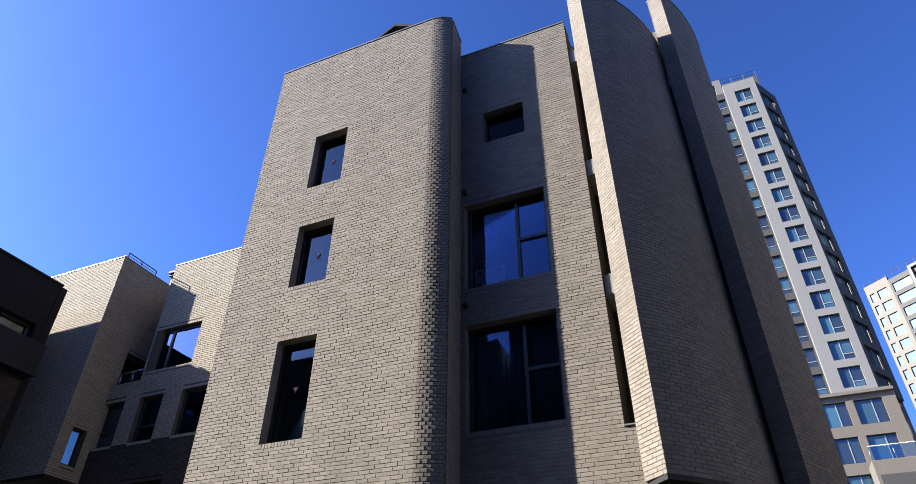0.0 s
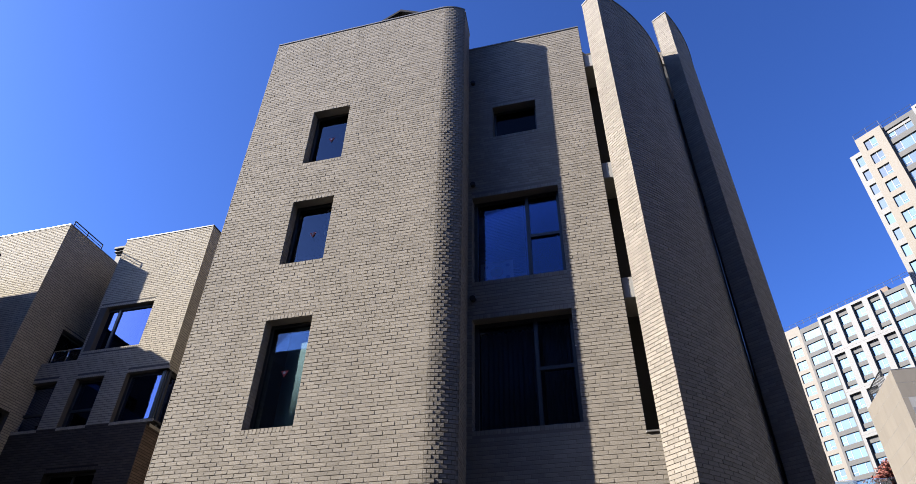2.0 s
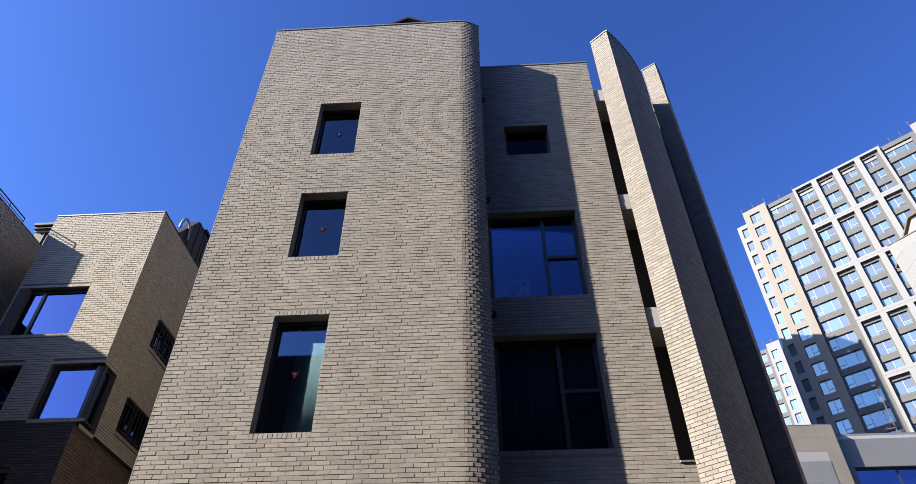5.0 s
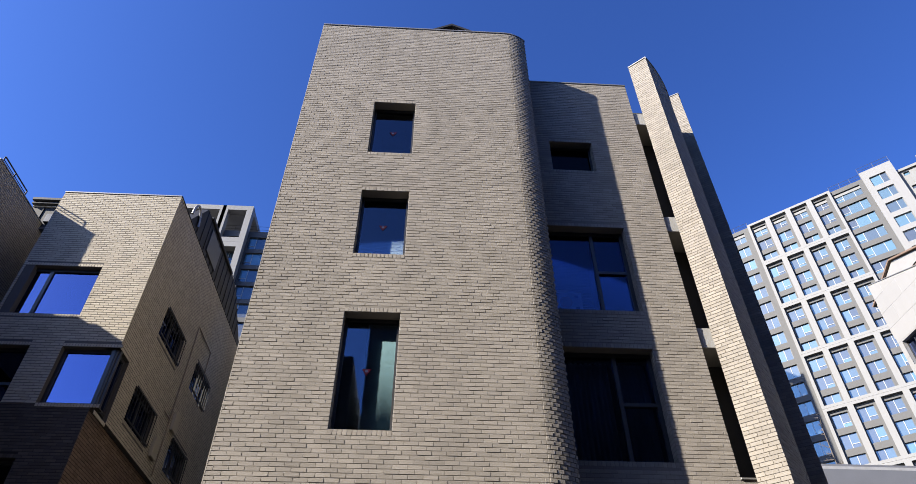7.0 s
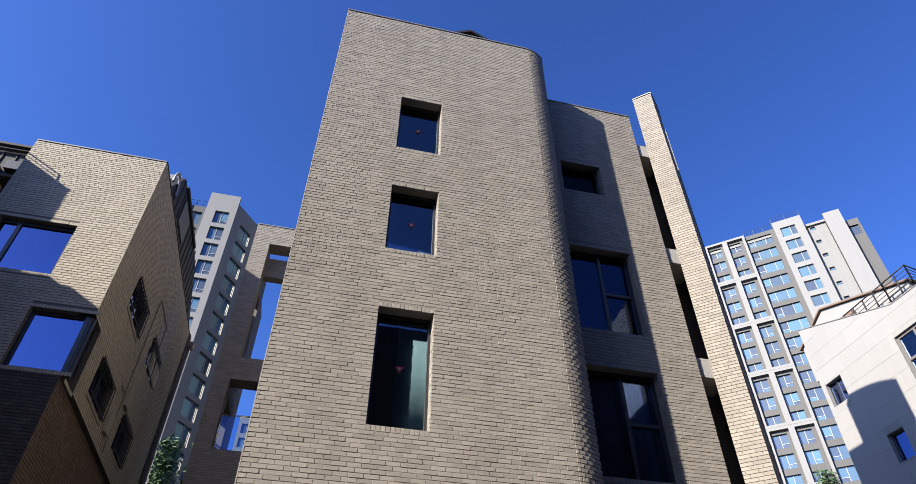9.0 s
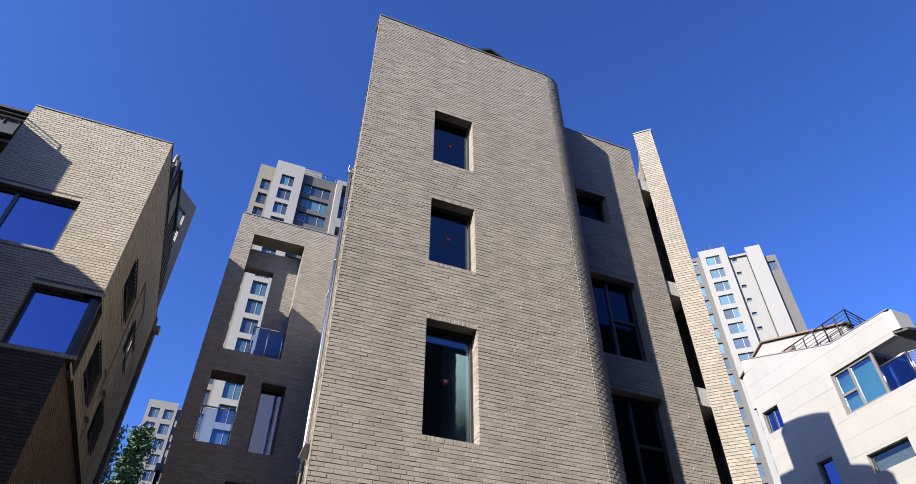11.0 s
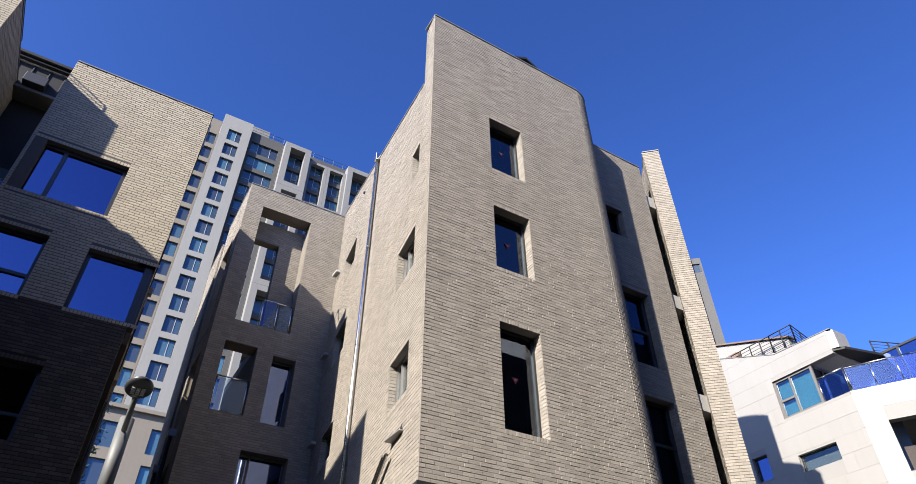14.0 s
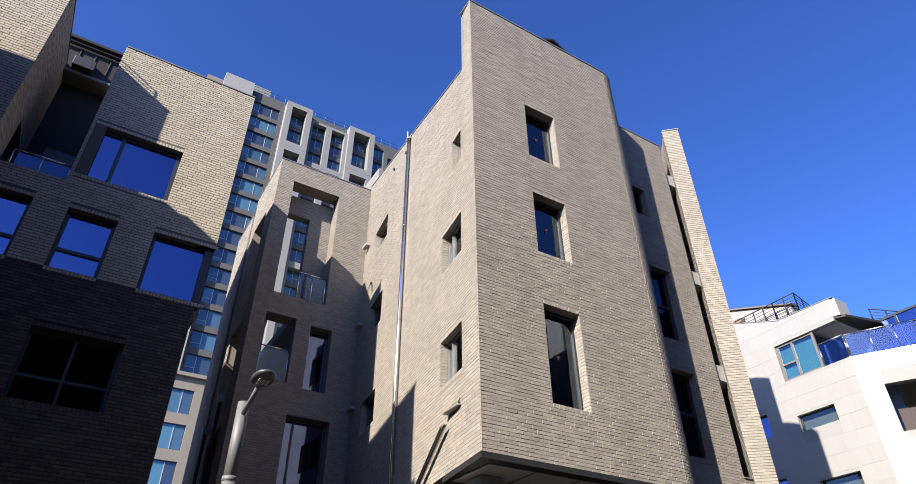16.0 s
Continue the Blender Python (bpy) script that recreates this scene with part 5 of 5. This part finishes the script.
def bpath(u0, u1, off=0.0):
    n = Vector((BD.y, -BD.x))
    return Path([tuple(B0 + BD * u0 + n * off), tuple(B0 + BD * u1 + n * off)])


tB = thing("apartment_tower", (52, 64, GROUND), "large white, grey and cream apartment tower with white window grid", "apartment tower", "apartment towers", about=(-5.0, -0.1, 1.0), size=0.85)
fB = levels(67.4, 2.55, 25, 1.75)
q = bpath(-7.3, -5.6, -0.8)
tower_face(tB, q, GROUND - 2, 66.9, [(0.55, 1.45, ())], levels(66.2, 2.55, 25, 1.7), M["tower_white"])
q = bpath(-5.6, -2.1)
tower_face(tB, q, GROUND - 2, 68.4, [(0.85, 2.4, SPLIT)], fB, M["tower_cream"])
roof_rail(tB, q, 68.4)
q = bpath(-2.1, 2.0, -0.5)
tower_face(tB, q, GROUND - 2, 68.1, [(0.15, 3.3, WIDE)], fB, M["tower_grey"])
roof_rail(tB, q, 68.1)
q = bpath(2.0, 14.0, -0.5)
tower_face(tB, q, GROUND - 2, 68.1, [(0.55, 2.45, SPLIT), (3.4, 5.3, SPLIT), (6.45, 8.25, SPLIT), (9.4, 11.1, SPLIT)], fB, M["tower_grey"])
cells = [(2.98 * c + 0.02, 2.98 * c + 3.0, 68.2 - 7.65 * (k + 1) + 0.02, 68.2 - 7.65 * k) for c in range(4) for k in range(8)]
white_frames(tB, bpath(2.0, 14.0, -0.5), cells, 0.42, 0.36, M["tower_white"])
q = bpath(14.0, 18.2, -0.5)
tower_face(tB, q, GROUND - 2, 68.1, [(0.1, 3.6, WIDE)], fB, M["tower_grey"])
roof_rail(tB, q, 68.1)
q = bpath(18.2, 22.2)
tower_face(tB, q, GROUND - 2, 68.8, [(0.8, 2.9, ONE)], fB, M["tower_white"], frame_mat=M["grey_frame"])
roof_rail(tB, q, 68.8)
q = bpath(22.2, 25.0, -0.9)
tower_face(tB, q, GROUND - 2, 67.4, [(0.6, 1.3, ())], levels(66.6, 2.55, 25, 0.6), M["tower_light"])
q = bpath(25.0, 27.2)
tower_face(tB, q, GROUND - 2, 67.8, [], [], M["tower_white"])
q = bpath(27.2, 29.0, -0.9)
tower_face(tB, q, GROUND - 2, 66.0, [(0.3, 1.5, ())], fB[1:2], M["tower_grey"])
nb = Vector((BD.y, -BD.x))
m4 = Matrix(((BD.x, -BD.y, 0, B0.x), (BD.y, BD.x, 0, B0.y), (0, 0, 1, 0), (0, 0, 0, 1)))
block("core", (-5.4, 2.0, GROUND - 2), (28.8, 14, 65.8), M["tower_light"], tB, 0.0, "", m4)
block("roof", (-5.4, 0.6, 66.8), (27.0, 12, 67.2), M["tower_light"], tB, 0.0, "", m4)

# lower tower further behind
C0 = Vector((47.7, 109.9))
tC = thing("apartment_tower", (52, 115, GROUND), "distant white and grey apartment tower", "apartment tower", "apartment towers", shift=(-0.8, 0, -0.9))


def cpath(u0, u1):
    return Path([tuple(C0 + BD * u0), tuple(C0 + BD * u1)])


fC = levels(65.2, 2.55, 18, 1.75)
tower_face(tC, cpath(-13.5, -1.5), GROUND, 66.6, [(0.6, 2.4, SPLIT), (3.6, 5.4, SPLIT), (6.6, 8.4, SPLIT), (9.6, 11.4, SPLIT)], fC, M["tower_grey"])
tower_face(tC, cpath(-17.7, -13.5), GROUND, 66.2, [(0.4, 3.8, WIDE)], fC, M["tower_grey"])
tower_face(tC, cpath(-22.3, -17.7), GROUND, 67.0, [(0.5, 1.4, ()), (2.0, 3.9, SPLIT)], fC, M["tower_cream"])
white_frames(tC, cpath(-13.5, -1.5), [(3.0 * c + 0.02, 3.0 * c + 3.02, 66.6 - 7.65 * (k + 1), 66.6 - 7.65 * k - 0.02) for c in range(4) for k in range(5)], 0.5, 0.5, M["tower_white"])
tower_face(tC, cpath(-1.5, 2.5), GROUND, 66.0, [(0.2, 3.5, WIDE)], fC, M["tower_grey"])
tower_face(tC, cpath(2.5, 5.0), GROUND, 66.8, [(0.5, 1.7, ONE)], fC, M["tower_white"])
roof_rail(tC, cpath(-22.3, 5.0), 66.8)
m4 = Matrix(((BD.x, -BD.y, 0, C0.x), (BD.y, BD.x, 0, C0.y), (0, 0, 1, 0), (0, 0, 0, 1)))
block("core", (-22.1, 1.2, GROUND), (5.0, 12, 65.5), M["tower_light"], tC, 0.0, "", m4)
block("roof_box", (-6.0, 2, 65.5), (-1.0, 7, 68.0), M["brown_wood"], tC, 0.0, "", m4)

# white column tower seen between the houses
tH = thing("apartment_tower", (-26, 64, GROUND), "white and grey apartment tower with roof pergola frame", "apartment tower", "apartment towers")
HY = 61.0
fH = levels(55.91, 2.59, 13, 1.98)
h1 = Path([(-25.55, HY), (-22.02, HY)])
tower_face(tH, h1, 25.19, 58.80, [(1.16, 2.78, SPLIT)], fH, M["tower_white"])
h2 = Path([(-22.02, HY + 0.03), (-19.4, HY + 4.0)])
tower_face(tH, h2, 25.19, 57.6, [(1.3, 3.4, ONE)], [(a - 0.65, b - 0.65) for a, b in fH], M["tower_light"])
h3 = Path([(-30.10, HY + 0.75), (-25.56, HY + 0.75)])
tower_face(tH, h3, 25.19, 56.87, [(0.75, 4.1, WIDE)], fH, M["tower_grey"])
roof_rail(tH, h3, 56.87)
h4 = Path([(-38.55, HY + 0.65), (-30.12, HY + 0.65)])
tower_face(tH, h4, 25.19, 56.87, [(1.07, 2.35, SPLIT), (3.4, 4.9, SPLIT), (6.6, 7.9, SPLIT)], fH, M["tower_grey"])
roof_rail(tH, h4, 56.87)
white_frames(tH, Path([(-38.55, HY + 0.65), (-29.46, HY + 0.65)]), [(-0.1, 5.55, 54.14, 60.40), (5.1, 9.0, 54.14, 60.40), (-0.1, 5.55, 45.95, 54.12), (5.1, 9.0, 45.95, 54.12)], 0.95, 0.75, M["tower_white"])
block("pergola_roof", (-38.66, HY + 0.67, 59.60), (-29.56, HY + 5.3, 60.35), M["tower_white"], tH, 0.0)
h5 = Path([(-38.55, HY - 0.1), (-21.86, HY - 0.1)])
tower_face(tH, h5, GROUND, 25.08, [(u, u + 2.35, ONE) for u in (1.07, 4.9, 9.0, 13.5)], levels(24.12, 3.32, 6, 2.46), M["tower_cream"])
cap("cornice", h5, 25.08, tH, wide=0.6, over=0.3, high=0.25, material=M["tower_cream"])
block("core", (-38.34, HY + 2.2, GROUND), (-22.61, HY + 13.8, 56.44), M["tower_light"], tH, 0.0)

# small far block low beside the ivory house
tD = thing("apartment_tower", (-19, 126, GROUND), "far pale apartment tower low between houses", "apartment tower", "apartment towers")
p6 = Path([(-22.6, 120), (-17.5, 120)])
tower_face(tD, p6, GROUND, 58, [(0.6, 2.2, ONE), (3.0, 4.6, ONE)], levels(56.5, 2.8, 10, 1.9), M["tower_light"])
block("core", (-22.4, 121, GROUND), (-15, 130, 57.5), M["tower_white"], tD, 0.0)

# ---- street lamp ----
LX, LY = -13.14, 8.18
lamp = thing("street_lamp", (LX, LY, GROUND), "grey steel street lamp with dark oval head", "street lamp")
rod("pole", (LX, LY, GROUND), (LX, LY, 2.9), 0.098, M["pole_grey"], lamp, 24, "", 0.085)
rod("sleeve", (LX, LY, 2.9), (LX, LY, 3.86), 0.078, M["pole_grey"], lamp, 24)
rod("collar", (LX, LY, 2.87), (LX, LY, 2.93), 0.09, M["pole_grey"], lamp, 24)
rod("arm", (LX, LY - 0.05, 3.7), (LX - 0.03, 7.42, 3.83), 0.03, M["pole_grey"], lamp, 12)
HEAD = Matrix.Translation((LX - 0.03, 7.3, 3.86)) @ Matrix.Rotation(radians(-8), 4, "X")
bm = bmesh.new()
bmesh.ops.create_uvsphere(bm, u_segments=28, v_segments=14, radius=1, matrix=HEAD @ Matrix.Diagonal((0.14, 0.2, 0.055, 1)))
head = part("head", bm, M["lamp_head"], lamp, "dark grey oval lamp head")
for p in head.data.polygons:
    p.use_smooth = True
for i in range(3):
    for j in range(4):
        bm = bmesh.new()
        box_bm(bm, (-0.066 + i * 0.048, -0.07 + j * 0.034, -0.059), (-0.03 + i * 0.048, -0.048 + j * 0.034, -0.046), HEAD)
        part("lens", bm, M["lens"], head)


# ---- trees ----
def tree(at, height, label, leaf_mat, spread, crown_low, rng, count, size, bare=False):
    tr = thing("tree", at, label, "tree")
    bm = bmesh.new()
    rod_bm(bm, at, (at[0], at[1], at[2] + height * 0.95), 0.16, 9, 0.03)
    tips = []
    for k in range(26):
        z = crown_low + (1 - crown_low) * (k + rng.random()) / 26
        a = rng.random() * 6.283
        reach = spread * (1.05 - z) * rng.uniform(0.6, 1.1)
        p = Vector((at[0], at[1], at[2] + height * z))
        q = p + Vector((math.cos(a) * reach, math.sin(a) * reach, reach * rng.uniform(0.15, 0.6)))
        rod_bm(bm, p, q, 0.045, 5, 0.012)
        tips.append((p, q))
        for _ in range(4 if bare else 2):
            s = p.lerp(q, rng.uniform(0.4, 1))
            e = s + Vector((rng.uniform(-1, 1), rng.uniform(-1, 1), rng.uniform(0.1, 1))) * reach * 0.4
            rod_bm(bm, s, e, 0.016, 4, 0.006)
            tips.append((s, e))
    part("trunk", bm, M["bark"], tr)
    if not bare:
        vs, fs = [], []
        for _ in range(count):
            p, q = rng.choice(tips)
            c = p.lerp(q, rng.uniform(0.35, 1.08)) + Vector((rng.gauss(0, 1), rng.gauss(0, 1), rng.gauss(0, 0.7))) * size * 1.6
            d = Vector((rng.gauss(0, 1), rng.gauss(0, 1), rng.gauss(0, 1))).normalized()
            e = d.orthogonal().normalized() * size * rng.uniform(0.25, 0.5)
            d *= size * rng.uniform(0.7, 1.3)
            k = len(vs)
            vs += [c - d, c + e, c + d, c - e]
            fs.append((k, k + 1, k + 2, k + 3))
        mesh_object("crown", vs, fs, leaf_mat, tr)
    return tr


TR = random.Random(3)
tree((-14.5, 30, GROUND), 14.2, "small green pine beside the rear wing", M["needles"], 1.5, 0.72, TR, 3600, 0.13)
tree((-13.7, 34, GROUND), 16.0, "green pine with ragged clumps behind the houses", M["needles"], 1.8, 0.66, TR, 6000, 0.15)
tree((22, 32, GROUND), 17.2, "green pine behind the white house", M["needles"], 2.6, 0.6, TR, 5200, 0.15)
tree((28.4, 50.5, GROUND), 28.5, "bare winter tree behind the low building", M["needles"], 4.4, 0.6, TR, 0, 0.1, True)
tree((14.7, 47.2, 13.79), 1.9, "red autumn tree on the podium terrace", M["red_leaf"], 1.9, 0.3, TR, 4500, 0.15)

tree((-14.9, 40, GROUND), 16.5, "bare winter tree behind the houses", M["needles"], 2.8, 0.55, TR, 0, 0.1, True)

# ---- houses across the street, unseen behind the camera; added for reflections and to cut sky fill ----
for x0, x1, h in ((-60, -27, 17.0), (-26.0, -9.6, 16.8), (-9.0, 7, 18.5), (8.5, 40, 24.0)):
    opp = thing("street_house", ((x0 + x1) / 2, -12, GROUND), "unseen plain grey-brown house across the street", "house")
    of = Path([(x1, -8.0), (x0, -8.0)])
    oh = [(u, u + 1.4, z, z + 1.4) for u in (1.2, 4.0, 6.6) for z in (1.2, 4.2, 7.2, 10.2)]
    wall("front_wall", of, GROUND, h, oh, 0.3, M["umber"], opp, M["deep_shade"])
    block("body", (x0, -18, GROUND), (x1, -8.35, h - 0.1), M["concrete"], opp, 0.02)

# ---- bricks of the walls, nearest first ----
lay_bricks(front, 3.98, TOP, front_holes, M["brick"], front_wall, RNG, single=(3.9, 5.2), tooth=0.038, quoin=4.75)
lay_bricks(side, 4.0, side_top, side_holes, M["brick"], side_wall, RNG, single=(3.9, 4.6))
lay_bricks(right, 3.98, 15.54, right_holes, M["brick"], right_wall, RNG, single=(3.9, 5.6))
lay_bricks(returning, 3.98, TOP, [], M["brick"], return_wall, RNG, rowlocks=False)
lay_bricks(right_low, 3.98, 4.9, [], M["brick"], low_wall, RNG, rowlocks=False)
lay_bricks(cup, 9.7, 14.09, up_holes, M["ivory"], cwall, RNG, single=(9.7, 11.0), gap=0.014)
lay_bricks(cmid, 7.62, 9.7, mid_holes, M["ivory"], mwall, RNG, single=(7.6, 9.7), gap=0.014)
lay_bricks(clow, 0.0, 7.62, low_holes, M["umber"], lwall, RNG, single=(5.5, 7.6), gap=0.012)
lay_bricks(ceast, 7.5, 14.09, east_holes, M["ivory"], ewall, RNG, gap=0.014)
lay_bricks(celow, 2.0, 7.5, elow_holes, M["umber_lit"], elow, RNG, gap=0.012)
lay_bricks(df, 6.6, 14.1, [], M["ivory"], dw, RNG, gap=0.014)
lay_bricks(de, 6.6, 14.1, de_holes, M["ivory"], dew, RNG, gap=0.014)
lay_bricks(upper_return, 9.7, 14.09, [], M["ivory"], urw, RNG, gap=0.014)
lay_bricks(fe, 4.0, 9.2, [h for h in fe_holes if h[3] < 9], M["umber"], fw_, RNG, gap=0.012)
